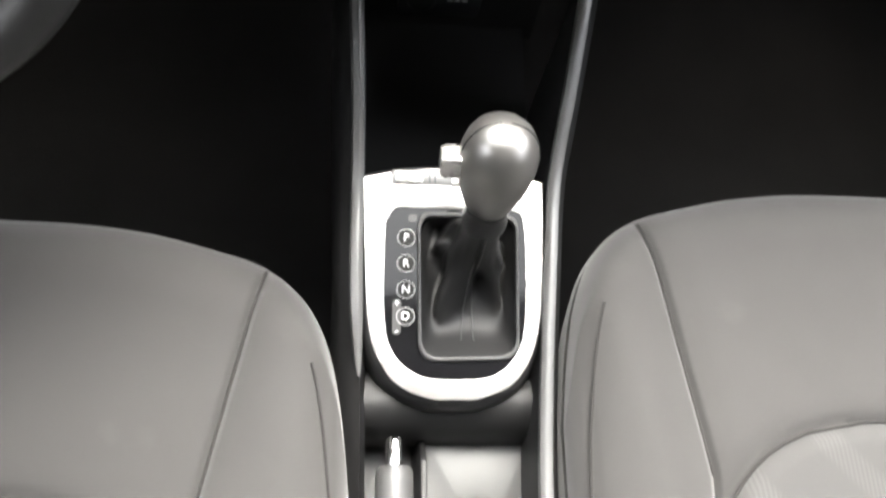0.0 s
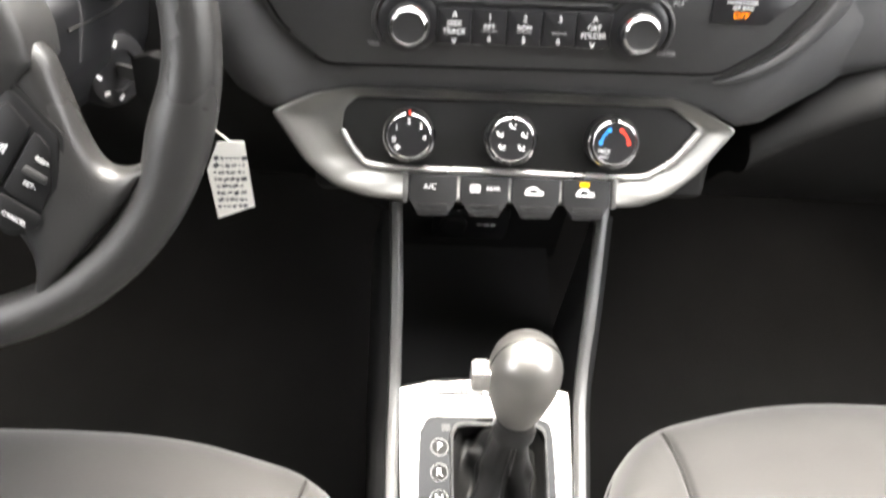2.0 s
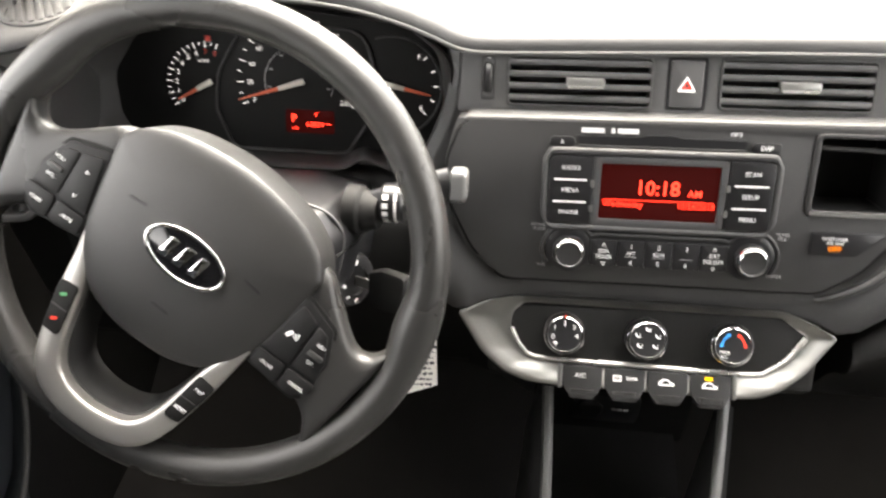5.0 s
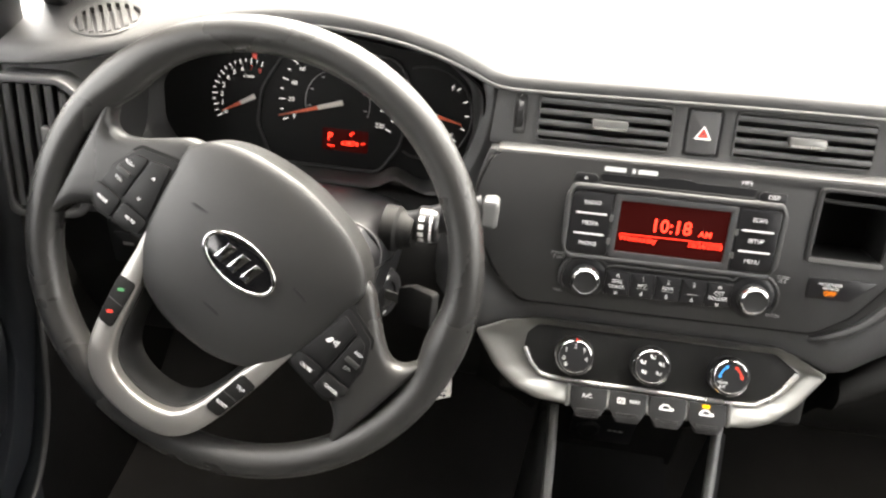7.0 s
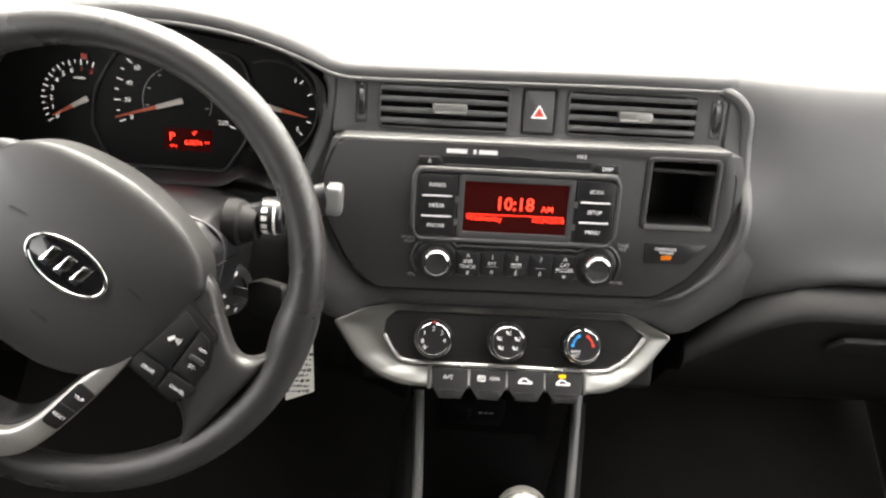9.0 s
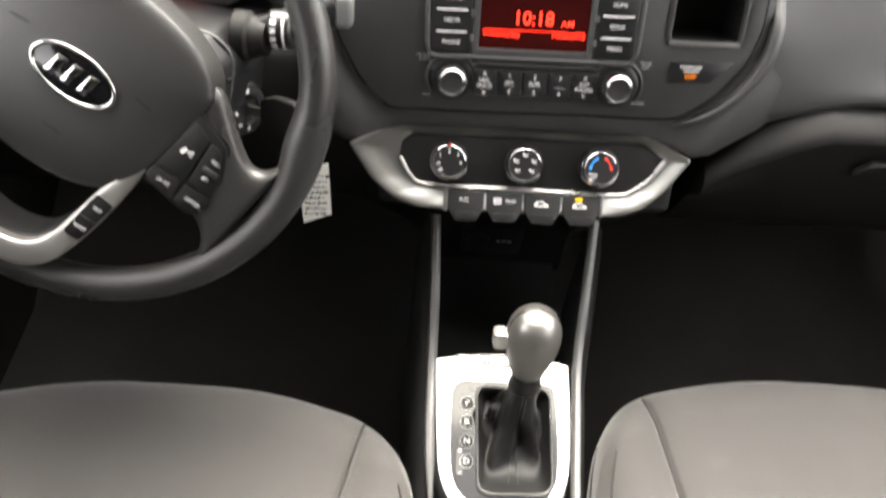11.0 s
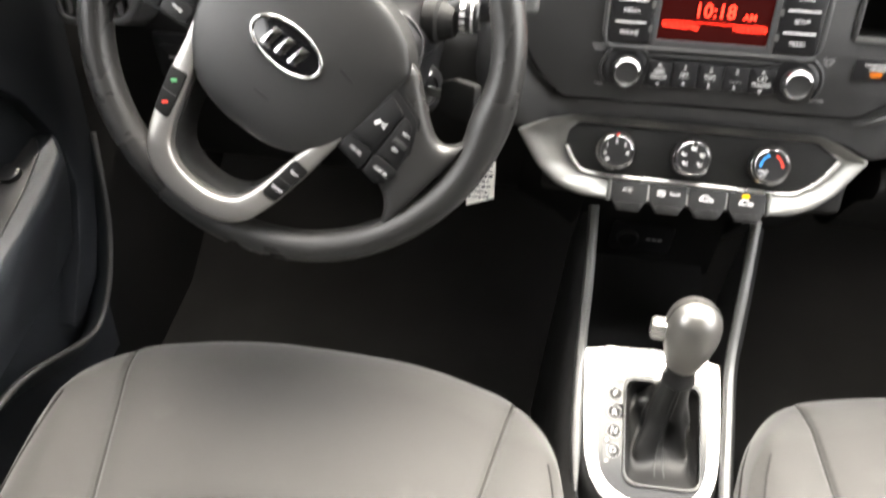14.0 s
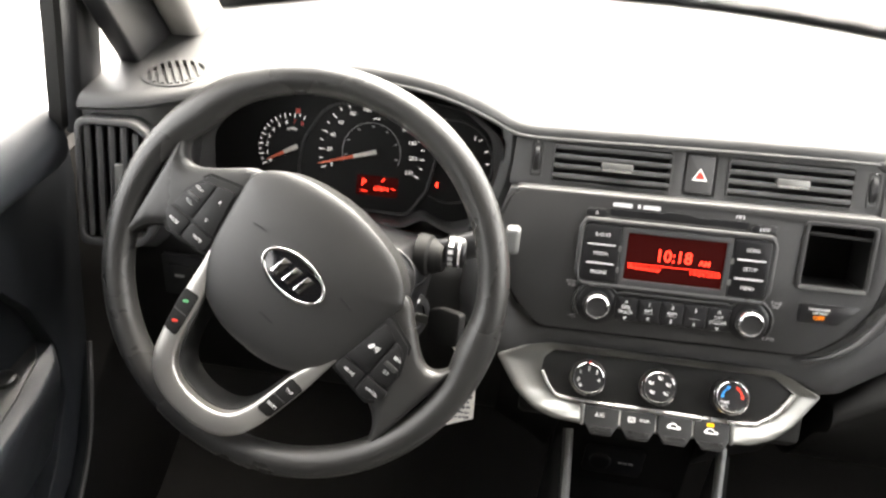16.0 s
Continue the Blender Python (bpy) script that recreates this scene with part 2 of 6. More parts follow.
def plate(outline, z0, z1, holes=(), bm=None, m=None):
    """A flat slab between z0 and z1 with that outline and openings through it."""
    bm = bm or bmesh.new()
    rings = {}
    for z in (z0, z1):
        loops = []
        for pts in (outline, *holes):
            vs = [bm.verts.new((x, y, z)) for x, y in pts]
            if m is not None:
                for v in vs:
                    v.co = m @ v.co
            loops.append(vs)
        edges = [bm.edges.new((vs[k - 1], vs[k])) for vs in loops for k in range(len(vs))]
        if holes:
            bmesh.ops.triangle_fill(bm, use_beauty=True, use_dissolve=False, edges=edges)
        else:
            bm.faces.new(loops[0])
        rings[z] = loops
    for low, high in zip(rings[z0], rings[z1]):
        for k in range(len(low)):
            bm.faces.new((low[k - 1], low[k], high[k], high[k - 1]))
    return bm


def box(x0, y0, z0, x1, y1, z1, bm=None, m=None):
    return plate([(x0, y0), (x1, y0), (x1, y1), (x0, y1)], z0, z1, bm=bm, m=m)


def loft(rings, closed=True, caps=True, bm=None):
    """A skin over rings of points (lists of equal length)."""
    bm = bm or bmesh.new()
    rows = [[bm.verts.new(p) for p in ring] for ring in rings]
    n = len(rows[0])
    for a, b in zip(rows, rows[1:]):
        for k in range(n if closed else n - 1):
            bm.faces.new((a[k], a[(k + 1) % n], b[(k + 1) % n], b[k]))
    if caps and closed:
        bm.faces.new(rows[0]), bm.faces.new(rows[-1])
    return bm


def spline(points, per=8):
    """A smooth line through the points."""
    pts = [Vector(p) for p in points]
    out = []
    for i in range(len(pts) - 1):
        p0, p1, p2, p3 = pts[max(i - 1, 0)], pts[i], pts[i + 1], pts[min(i + 2, len(pts) - 1)]
        for k in range(per):
            t = k / per
            out.append(0.5 * (2 * p1 + (p2 - p0) * t + (2 * p0 - 5 * p1 + 4 * p2 - p3) * t * t + (3 * p1 - p0 - 3 * p2 + p3) * t ** 3))
    return out + [pts[-1]]


def sweep(points, section, up=(0, 0, 1), scales=None, bm=None, closed=False):
    """Carries a section (x across, y along up) along a line of points."""
    pts, rings = [Vector(p) for p in points], []
    for i, p in enumerate(pts):
        if closed:
            way = (pts[(i + 1) % len(pts)] - pts[i - 1]).normalized()
        else:
            way = (pts[min(i + 1, len(pts) - 1)] - pts[max(i - 1, 0)]).normalized()
        side = way.cross(Vector(up)).normalized()
        top = side.cross(way).normalized()
        s = scales[i] if scales else 1.0
        rings.append([p + side * (x * s) + top * (y * s) for x, y in section])
    if closed:
        rings.append(rings[0])
        bm = loft(rings, True, False, bm)
        bmesh.ops.remove_doubles(bm, verts=bm.verts, dist=1e-6)
        return bm
    return loft(rings, True, True, bm)


def turned(profile, n=40, bm=None, m=None):
    """A solid of revolution about local z from (radius, z) pairs."""
    rings = [[(r * math.cos(2 * math.pi * k / n), r * math.sin(2 * math.pi * k / n), z) for k in range(n)] for r, z in profile]
    if m is not None:
        rings = [[m @ Vector(p) for p in ring] for ring in rings]
    return loft(rings, True, True, bm)


def lettering(name, words, size, x, y, z, material, parent, turn=0.0, align="CENTER", m=None, label="", wide=1.0, bold=0.0):
    """Raised print in the built-in font, as a thin mesh."""
    cu = bpy.data.curves.new(name, "FONT")
    cu.body, cu.size, cu.align_x, cu.align_y, cu.extrude, cu.resolution_u = words, size, align, "CENTER", 0.00012, 2
    cu.offset = bold
    tmp = bpy.data.objects.new(name, cu)
    scene.collection.objects.link(tmp)
    bpy.context.view_layer.update()
    me = bpy.data.meshes.new_from_object(tmp.evaluated_get(bpy.context.evaluated_depsgraph_get()))
    bpy.data.objects.remove(tmp)
    me.name = name
    me.materials.clear()
    me.materials.append(material)
    me.transform((m or Matrix()) @ pose(x, y, z, 0, 0, turn) @ Matrix.Diagonal((wide, 1, 1, 1)))
    ob = new(name, me)
    ob.parent = parent
    if label:
        ob["label"] = label
    return ob


def bar(x, y, w, h, z, bm=None, turn=0.0, m=None, r=0.0):
    """A thin printed bar."""
    mm = (m or Matrix()) @ pose(x, y, z, 0, 0, turn)
    return plate(box_outline(-w / 2, -h / 2, w / 2, h / 2, r, 3), 0, 0.00025, bm=bm, m=mm)


def smooth_loop(points, per=6):
    """A closed smooth outline through the points; a point given twice stays a corner."""
    runs, run = [], [points[0]]
    for p in points[1:]:
        run.append(p)
        if run[-1] == run[-2]:
            run.pop()
            runs.append(run)
            run = [p]
    run.append(points[0])
    runs.append(run)
    out = []
    for r in runs:
        out += [(v.x, v.y) for v in spline([(x, y, 0) for x, y in r], per)[:-1]]
    return out


# ---- shell of the car: floor, sides, roof, glass ----
def far_edge(x):
    return 1.21 - 0.65 * x * x


part("ground", box(-300, -300, -0.34, 300, 300, -0.30), PALE_GROUND)
tagged(bpy.data.objects["ground"], "ground outside the car, paled for the outdoor glare", "ground", kind="structure")

bm = bmesh.new()
rows = []
for i in range(41):
    y = -0.6 + 1.9 * i / 40
    rows.append([bm.verts.new((x, y, 0.012 * noise.noise((x * 3, y * 3, 0)) + 0.45 * max(0, y - 0.78) ** 1.0)) for x in [(-0.762 + 1.521 * k / 30) for k in range(31)]])
for a, b in zip(rows, rows[1:]):
    for k in range(30):
        bm.faces.new((a[k], a[k + 1], b[k + 1], b[k]))
tagged(part("floor", bm, CARPET, smooth=80), "black carpeted car floor rising into the footwells", "floor", kind="structure")
tagged(part("bulkhead", box(-0.74, 1.12, -0.05, 0.74, 1.16, 0.79), CARPET), "black bulkhead behind the footwells", "wall", kind="structure")
# Unseen wall, added across the cabin to keep rear light off the dash.
tagged(part("rear_light_block", box(-0.80, -0.5, -0.1, 0.80, -0.45, 1.34), CARPET), "unseen dark wall across the cabin, added to block light from behind", "wall", kind="structure")
tagged(part("ceiling", box(-0.80, -0.95, 1.34, 0.80, 0.42, 1.38), HEADLINER), "pale grey cloth headliner", "ceiling", kind="structure")
# Behind the front window it rises to the roof, unseen, to block side light.
tagged(part("wall_right", plate([(-0.95, -0.1), (1.2, -0.1), (1.2, 0.80), (-0.05, 0.80), (-0.10, 1.34), (-0.95, 1.34)], 0.76, 0.80, m=Matrix(((0, 0, 1, 0), (1, 0, 0, 0), (0, 1, 0, 0), (0, 0, 0, 1)))), CARPET), "dark side of the cabin, its unseen rear raised to the roof to block light", "wall", kind="structure")

# Windscreen between the dash and the roof.
lines = []
for t in range(9):
    f = t / 8
    lines.append([(x * (1 - 0.2 * f) * 1.0, far_edge(x) * (1 - f) + 0.40 * f + 0.05 * math.sin(math.pi * f), 0.81 + 0.53 * f) for x in [-0.68 + 1.36 * k / 20 for k in range(21)]])
shield = part("windscreen", loft(lines, closed=False), GLASS, smooth=80)
shield.visible_shadow = False
tagged(shield, "clear curved windscreen glass above the dashboard", "windscreen", kind="structure")
frit = []
for f in (-0.012, 0.03):
    frit.append([(x * 1.0, far_edge(x) + 0.004 - 0.75 * f, 0.816 + 0.53 * f) for x in [-0.69 + 1.38 * k / 24 for k in range(25)]])
bm = loft(frit, closed=False)
bmesh.ops.solidify(bm, geom=bm.faces[:], thickness=0.004)
tagged(part("windscreen_seal", bm, RUBBER), "black band along the foot of the windscreen", "seal", kind="structure")

# Bonnet and wiper beyond the glass.
rings = []
for y, z, w in ((1.26, 0.80, 0.66), (1.32, 0.815, 0.68), (1.55, 0.80, 0.7), (1.85, 0.74, 0.68), (2.05, 0.64, 0.62)):
    rings.append([(w * (k / 10 - 1) , y - 0.10 * (k / 10 - 1) ** 2, z + 0.03 * math.cos((k / 10 - 1) * 1.5)) for k in range(21)])
bonnet = thing("bonnet", "white painted car bonnet beyond the windscreen", "bonnet")
part("bonnet_panel", loft(rings, closed=False), BODY_PAINT, bonnet)
wiper = thing("wiper", "black wiper arm lying along the foot of the windscreen", "wiper")
part("blade", sweep(spline([(-0.2, 1.235, 0.842), (0.05, 1.25, 0.845), (0.3, 1.215, 0.842), (0.5, 1.14, 0.838)], 6), [(-0.008, -0.005), (0.008, -0.005), (0.004, 0.008), (-0.004, 0.008)]), RUBBER, wiper)
part("arm", sweep(spline([(0.1, 1.27, 0.85), (0.25, 1.25, 0.86), (0.38, 1.19, 0.855)], 6), [(-0.007, -0.004), (0.007, -0.004), (0.007, 0.004), (-0.007, 0.004)]), BLACK, wiper)


# ---- dashboard ----
LIP = [(-0.646, 0.632, 0.816), (-0.61, 0.638, 0.817), (-0.58, 0.65, 0.818), (-0.53, 0.677, 0.823), (-0.49, 0.695, 0.833), (-0.44, 0.705, 0.845), (-0.39, 0.708, 0.852), (-0.34, 0.708, 0.853),
       (-0.29, 0.712, 0.846), (-0.25, 0.722, 0.831), (-0.22, 0.731, 0.815), (-0.19, 0.738, 0.799), (-0.15, 0.741, 0.7965), (-0.05, 0.742, 0.801), (0.05, 0.742, 0.806), (0.15, 0.742, 0.810), (0.19, 0.743, 0.8108), (0.210, 0.746, 0.8108), (0.222, 0.753, 0.8110)]
dash = thing("dashboard", "dark grey grained plastic dashboard with a hooded dial cowl", "dashboard", pose(0, 0.8, 0.3))


def on_dash(bm):
    bmesh.ops.translate(bm, verts=bm.verts, vec=(0, -0.8, -0.3))
    return bm


rings = []
for x, ly, lz in [tuple(p) for p in spline(LIP, 5)]:
    yf = far_edge(x)
    hood = max(0.0, lz - 0.81)
    rings.append([(x, yf, 0.80), (x, yf, 0.82), (x, yf * 0.6 + ly * 0.4, 0.826 + hood * 0.35), (x, yf * 0.3 + ly * 0.7, lz * 0.5 + 0.415 + hood * 0.35), (x, ly + 0.06, lz + 0.006), (x, ly + 0.02, lz + 0.003),
                  (x, ly + 0.008, lz), (x, ly + 0.001, lz - 0.005), (x, ly, lz - 0.010), (x, ly + 0.004, lz - 0.014), (x, ly + 0.03, lz - 0.017), (x, 0.86, lz - 0.03 - hood), (x, 0.95, 0.76)])
part("upper_pad", on_dash(loft(rings)), DASH, dash, "soft dark grey upper pad", smooth=50)
# Thin bright seam under the lip of the pad, from the dial hood past the vents.
seam = [(x, ly - 0.0005, lz - 0.0125) for x, ly, lz in [tuple(p) for p in spline(LIP[5:], 5)]]
part("lip_seam", on_dash(sweep(seam, circle(0, 0, 0.0022, 8))), LEDGE, dash)

# Passenger side: the face rolls down from the top towards the glovebox.
rings = []
for k in range(25):
    x = 0.206 + 0.516 * k / 24
    g = min(1.0, max(0.0, 1 - (x - 0.222) / 0.12))
    yf = far_edge(x)
    top = [(x, yf, 0.80), (x, yf, 0.82), (x, yf * 0.6 + 0.744 * 0.4, 0.826175), (x, yf * 0.3 + 0.744 * 0.7, 0.820425), (x, 0.804, 0.8165), (x, 0.764, 0.8135)]
    w = min(1.0, max(0.0, 1 - (x - 0.222) / 0.07)) ** 2
    prof = spline([(x, 0.764, 0.8135), (x, 0.748 + 0.002 * w, 0.807), (x, 0.729 + 0.008 * w, 0.789), (x, 0.705 + 0.012 * w, 0.752), (x, 0.68 - 0.006 * w, 0.708), (x, 0.66 - 0.004 * w, 0.668), (x, 0.645, 0.645 - 0.03 * g), (x, 0.652, 0.632 - 0.04 * g)], 4)
    rings.append(top + [tuple(p) for p in prof[1:]] + [(x, 0.8, 0.62), (x, 0.95, 0.7)])
part("passenger_panel", on_dash(loft(rings, True, False)), DASH, dash, "smooth grey panel rolling down over the glovebox", smooth=50)
# Rounded rim that comes off the pad's lip and runs down beside the vents and round the corner of the fascia.
F = facing(0, 0.641, 0.654, 0.40, 1.6)
rim_line = spline([(0.185, 0.748, 0.8000), (0.198, 0.7445, 0.7985), (0.2135, 0.739, 0.7935), (0.2255, 0.729, 0.780), (0.2275, 0.715, 0.752), (0.2295, 0.696, 0.727)] + [tuple(F @ Vector(p)) for p in ((0.2300, 0.052, -0.007), (0.2260, 0.022, -0.002), (0.2115, -0.006, -0.002), (0.189, -0.030, -0.003), (0.160, -0.046, -0.006), (0.140, -0.051, -0.016))], 7)
part("stack_rim", on_dash(sweep(rim_line, rounded([(-0.007, -0.014), (0.007, -0.014), (0.006, 0.002), (0.0, 0.0045), (-0.006, 0.002)], 0.004, 4), up=(0, -0.85, 0.5), scales=[min(1.0, 0.3 + 0.08 * k, 0.25 + 0.03 * (len(rim_line) - 1 - k)) for k in range(len(rim_line))])), DASH, dash, "rounded rim beside the vents", smooth=60)
# Lower dash body from driver's knees round to glovebox, its shade in the colour.
prof = [(0.80, 0.785), (0.768, 0.785), (0.765, 0.74), (0.760, 0.735), (0.755, 0.73), (0.715, 0.64), (0.68, 0.605), (0.642, 0.595), (0.585, 0.525), (0.60, 0.505), (0.65, 0.50), (0.725, 0.47), (0.735, 0.36), (0.80, 0.3)]
part("centre_stack_body", on_dash(loft([[(x * (1.0 if z > 0.6 else 0.8), y, z + 0.024 * x) for y, z in prof] for x in (-0.185, -0.1, 0, 0.1, 0.2)])), DASH_SHADED, dash, "stack behind the radio and heater controls, darkened for its shade", bevel=0.006)
rings = []
for x, w in ((-0.66, 0.0), (-0.5, 1.0), (-0.3, 1.0), (-0.2, 0.7), (-0.15, 0.3)):
    rings.append([(x, 0.80, 0.63), (x, 0.70, 0.645), (x, 0.668, 0.635), (x, 0.655, 0.60), (x, 0.665, 0.50), (x, 0.70, 0.40), (x, 0.80, 0.36)])
part("knee_panel", on_dash(loft(rings)), DASH_SHADED, dash, "panel under the steering column, darkened for its shade", bevel=0.008)
rings = []
for k in range(15):
    x = 0.2 + 0.5 * k / 14
    g = max(0.0, 1 - (x - 0.2) / 0.12)
    top = 0.628 - 0.075 * g ** 1.6
    rings.append([tuple(p) for p in spline([(x, 0.70, top), (x, 0.652, top + 0.004), (x, 0.627, top - 0.004), (x, 0.617, top - 0.016), (x, 0.621, top - 0.032), (x, 0.648, 0.49), (x, 0.682, 0.42), (x, 0.72, 0.39)], 4)] + [(x, 0.8, 0.385)])
part("glovebox_lid", on_dash(loft(rings)), DASH_SHADED, dash, "glovebox lid, darkened for its shade", smooth=50)
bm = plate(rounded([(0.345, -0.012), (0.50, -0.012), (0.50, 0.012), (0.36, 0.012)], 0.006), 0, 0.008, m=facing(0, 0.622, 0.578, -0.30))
part("glovebox_handle", on_dash(bm), DASH_SHADED, dash, bevel=0.002)
# Curved cheeks that join the heater panel to the tunnel.
for s in (-1, 1):
    bm = loft([[(s * 0.175, 0.64, 0.585), (s * 0.178, 0.70, 0.585), (s * 0.178, 0.70, 0.40)], [(s * 0.13, 0.60, 0.535), (s * 0.13, 0.72, 0.535), (s * 0.13, 0.72, 0.35)], [(s * 0.094, 0.61, 0.49), (s * 0.094, 0.74, 0.47), (s * 0.094, 0.74, 0.30)]])
    part("side_cheek", on_dash(bm), RUBBER, dash, bevel=0.004)

# Sculpted wings that carry the dash round under the fascia to the tips of the heater panel.
for s in (-1, 1):
    rows = []
    ends = ((0.242, 0.666, 0.676, 0.642, 0.598), (0.278, 0.684, 0.702, 0.660, 0.628)) if s > 0 else ((0.242, 0.676, 0.672, 0.658, 0.602),)
    for x, yt, zt, yb, zb in ((0.0, 0.634, 0.602, 0.632, 0.588), (0.12, 0.634, 0.602, 0.632, 0.587), (0.158, 0.632, 0.606, 0.627, 0.578), (0.176, 0.636, 0.618, 0.620, 0.573), (0.195, 0.642, 0.634, 0.622, 0.577), (0.215, 0.652, 0.66, 0.631, 0.586)) + ends:
        dx, dz = (s * x, 0.024 * s * x) if s > 0 else (-x * 0.96, -0.02 * x)
        bow = 0.006 if x > 0.17 else 0.0
        line = spline([(dx, yt + 0.01, zt + dz + 0.012), (dx, yt, zt + dz), (dx, yt * 0.5 + yb * 0.5 - bow, zt * 0.5 + zb * 0.5 + dz), (dx, yb, zb + dz), (dx, yb + 0.008, zb + dz - 0.006), (dx, yb + 0.04, zb + dz - 0.012)], 4)
        rows.append([tuple(p) for p in line] + [(dx, yt + 0.05, zt + dz)])
    part("stack_wing", on_dash(loft(rows)), DASH, dash, "grey moulding joining fascia and heater panel", smooth=60)


# Filler box added to stop daylight leaking past this end of the dash.
part("end_filler", on_dash(box(0.69, 0.72, 0.45, 0.765, 1.16, 0.79)), DASH, dash, bevel=0.008)


# ---- centre fascia with radio ----
fascia = thing("radio_fascia", "dark grey centre fascia panel framing the radio", "fascia", F)
FAS = [(-0.141, -0.041), (0.146, -0.040), (0.178, -0.018), (0.203, 0.016), (0.212, 0.05), (0.211, 0.085), (0.205, 0.111), (-0.180, 0.108), (-0.196, 0.066), (-0.190, 0.028), (-0.170, -0.012)]
FAS_R = [0.02, 0.03, 0.05, 0.05, 0.06, 0.05, 0.008, 0.02, 0.06, 0.06, 0.06]
CUB = box_outline(0.1255, 0.036, 0.192, 0.1025, 0.005)
part("face_panel", plate(rounded(FAS, FAS_R), -0.012, 0.0, [CUB]), FASCIA, fascia, bevel=0.0035)
top_edge = rounded([(-0.181, 0.106), (0.206, 0.109), (0.204, 0.1135), (-0.178, 0.1105)], 0.002, 2)
# The highlight on this edge is put into its paler colour.
part("top_ledge", plate(top_edge, -0.04, -0.001), LEDGE, fascia, "ledge along the top of the fascia, paled for its highlight line", bevel=0.0015)
# Seam round the fascia.
loop_pts = [Vector((x * 1.012, min((y - 0.035) * 1.035 + 0.0335, 0.109), -0.010)) for x, y in rounded(FAS, FAS_R)]
part("fascia_surround", plate([(p.x, p.y) for p in loop_pts], -0.03, -0.0105, [CUB]), BLACK, fascia, "black gap round the fascia", bevel=0.001)
outer = [(x * (1.02 if x < 0 else 1.06), min((y - 0.035) * 1.17 + 0.031, 0.107)) for x, y in rounded(FAS, FAS_R)]
part("fascia_border", plate(outer, -0.05, -0.012, [CUB]), DASH, fascia, "grey border round the fascia", bevel=0.006)

gap_line = [(x * 1.006 if x < 0 else x * 1.008, (y - 0.035) * 1.012 + 0.0345, -0.0045) for x, y in rounded(FAS, FAS_R) if y < 0.1]
part("fascia_gap", sweep(gap_line, circle(0, 0, 0.0022, 8)), RUBBER, fascia, "dark gap along the fascia edge", smooth=80)
cubby = thing("cubby", "small black square storage recess in the fascia", "storage recess", F)
part("cubby_rim", plate(box_outline(0.1215, 0.032, 0.196, 0.1055, 0.007), -0.002, 0.0022, [box_outline(0.1265, 0.038, 0.191, 0.1015, 0.004)]), FASCIA, cubby, bevel=0.0012)
part("cubby_sill", plate(box_outline(0.125, 0.0335, 0.193, 0.0375, 0.0018), 0.002, 0.0034), SILVER_DARK, cubby)
part("cubby_back", box(0.124, 0.034, -0.055, 0.194, 0.104, -0.05), DIAL_BLACK, cubby)
for q0, q1 in (((0.123, 0.034), (0.1262, 0.104)), ((0.1912, 0.034), (0.1945, 0.104)), ((0.123, 0.034), (0.1945, 0.0372)), ((0.123, 0.1022), (0.1945, 0.105))):
    part("cubby_wall", box(*q0, -0.05, *q1, -0.003), DIAL_BLACK, cubby)

radio = thing("car_radio", "black car radio with red clock display and two round knobs", "radio", F)
part("radio_body", plate(rounded([(-0.106, -0.004), (-0.1, 0.010), (-0.106, 0.02), (-0.108, 0.072), (-0.1, 0.0825), (0.089, 0.0855), (0.097, 0.076), (0.096, 0.02), (0.092, 0.010), (0.098, -0.004), (0.07, 0.002), (-0.07, 0.002)], [0.006, 0.003, 0.004, 0.008, 0.006, 0.006, 0.008, 0.004, 0.003, 0.006, 0.004, 0.004]), -0.006, 0.003), BLACK, radio, bevel=0.001)
part("radio_frame", plate(rounded([(-0.1085, 0.026), (-0.1015, 0.0105), (0.0915, 0.0105), (0.0985, 0.026), (0.0985, 0.074), (0.0925, 0.0865), (-0.1025, 0.0865), (-0.1085, 0.074)], 0.008, 4), -0.003, 0.0062, [box_outline(-0.1030, 0.0160, 0.0930, 0.0805, 0.007)]), DASH, radio, "dark grey rounded frame", bevel=0.0024, segments=3)
part("screen_frame", plate(box_outline(-0.0625, 0.0155, 0.0525, 0.0795, 0.004), 0.002, 0.0055, [box_outline(-0.0565, 0.0225, 0.0465, 0.0735, 0.002)]), DASH, radio, bevel=0.0018)
part("screen", plate(box_outline(-0.0563, 0.0227, 0.0463, 0.0733, 0.001), 0.0028, 0.0036), SCREEN_RED, radio, "dark red lit display")
lettering("clock_digits", "10:18", 0.0185, -0.006, 0.0515, 0.0038, RED_GLOW, radio, wide=0.95, bold=0.00025)
lettering("clock_digits", "AM", 0.0085, 0.0265, 0.0480, 0.0038, RED_GLOW, radio, bold=0.0001)
part("display_line", bar(-0.005, 0.0405, 0.096, 0.0006, 0.0038), RED_GLOW, radio)
lettering("display_date", "Wednesday", 0.0075, -0.0535, 0.0365, 0.0038, RED_GLOW, radio, align="LEFT")
lettering("display_date", "10/24/2018", 0.0072, 0.0445, 0.0365, 0.0038, RED_GLOW, radio, align="RIGHT")
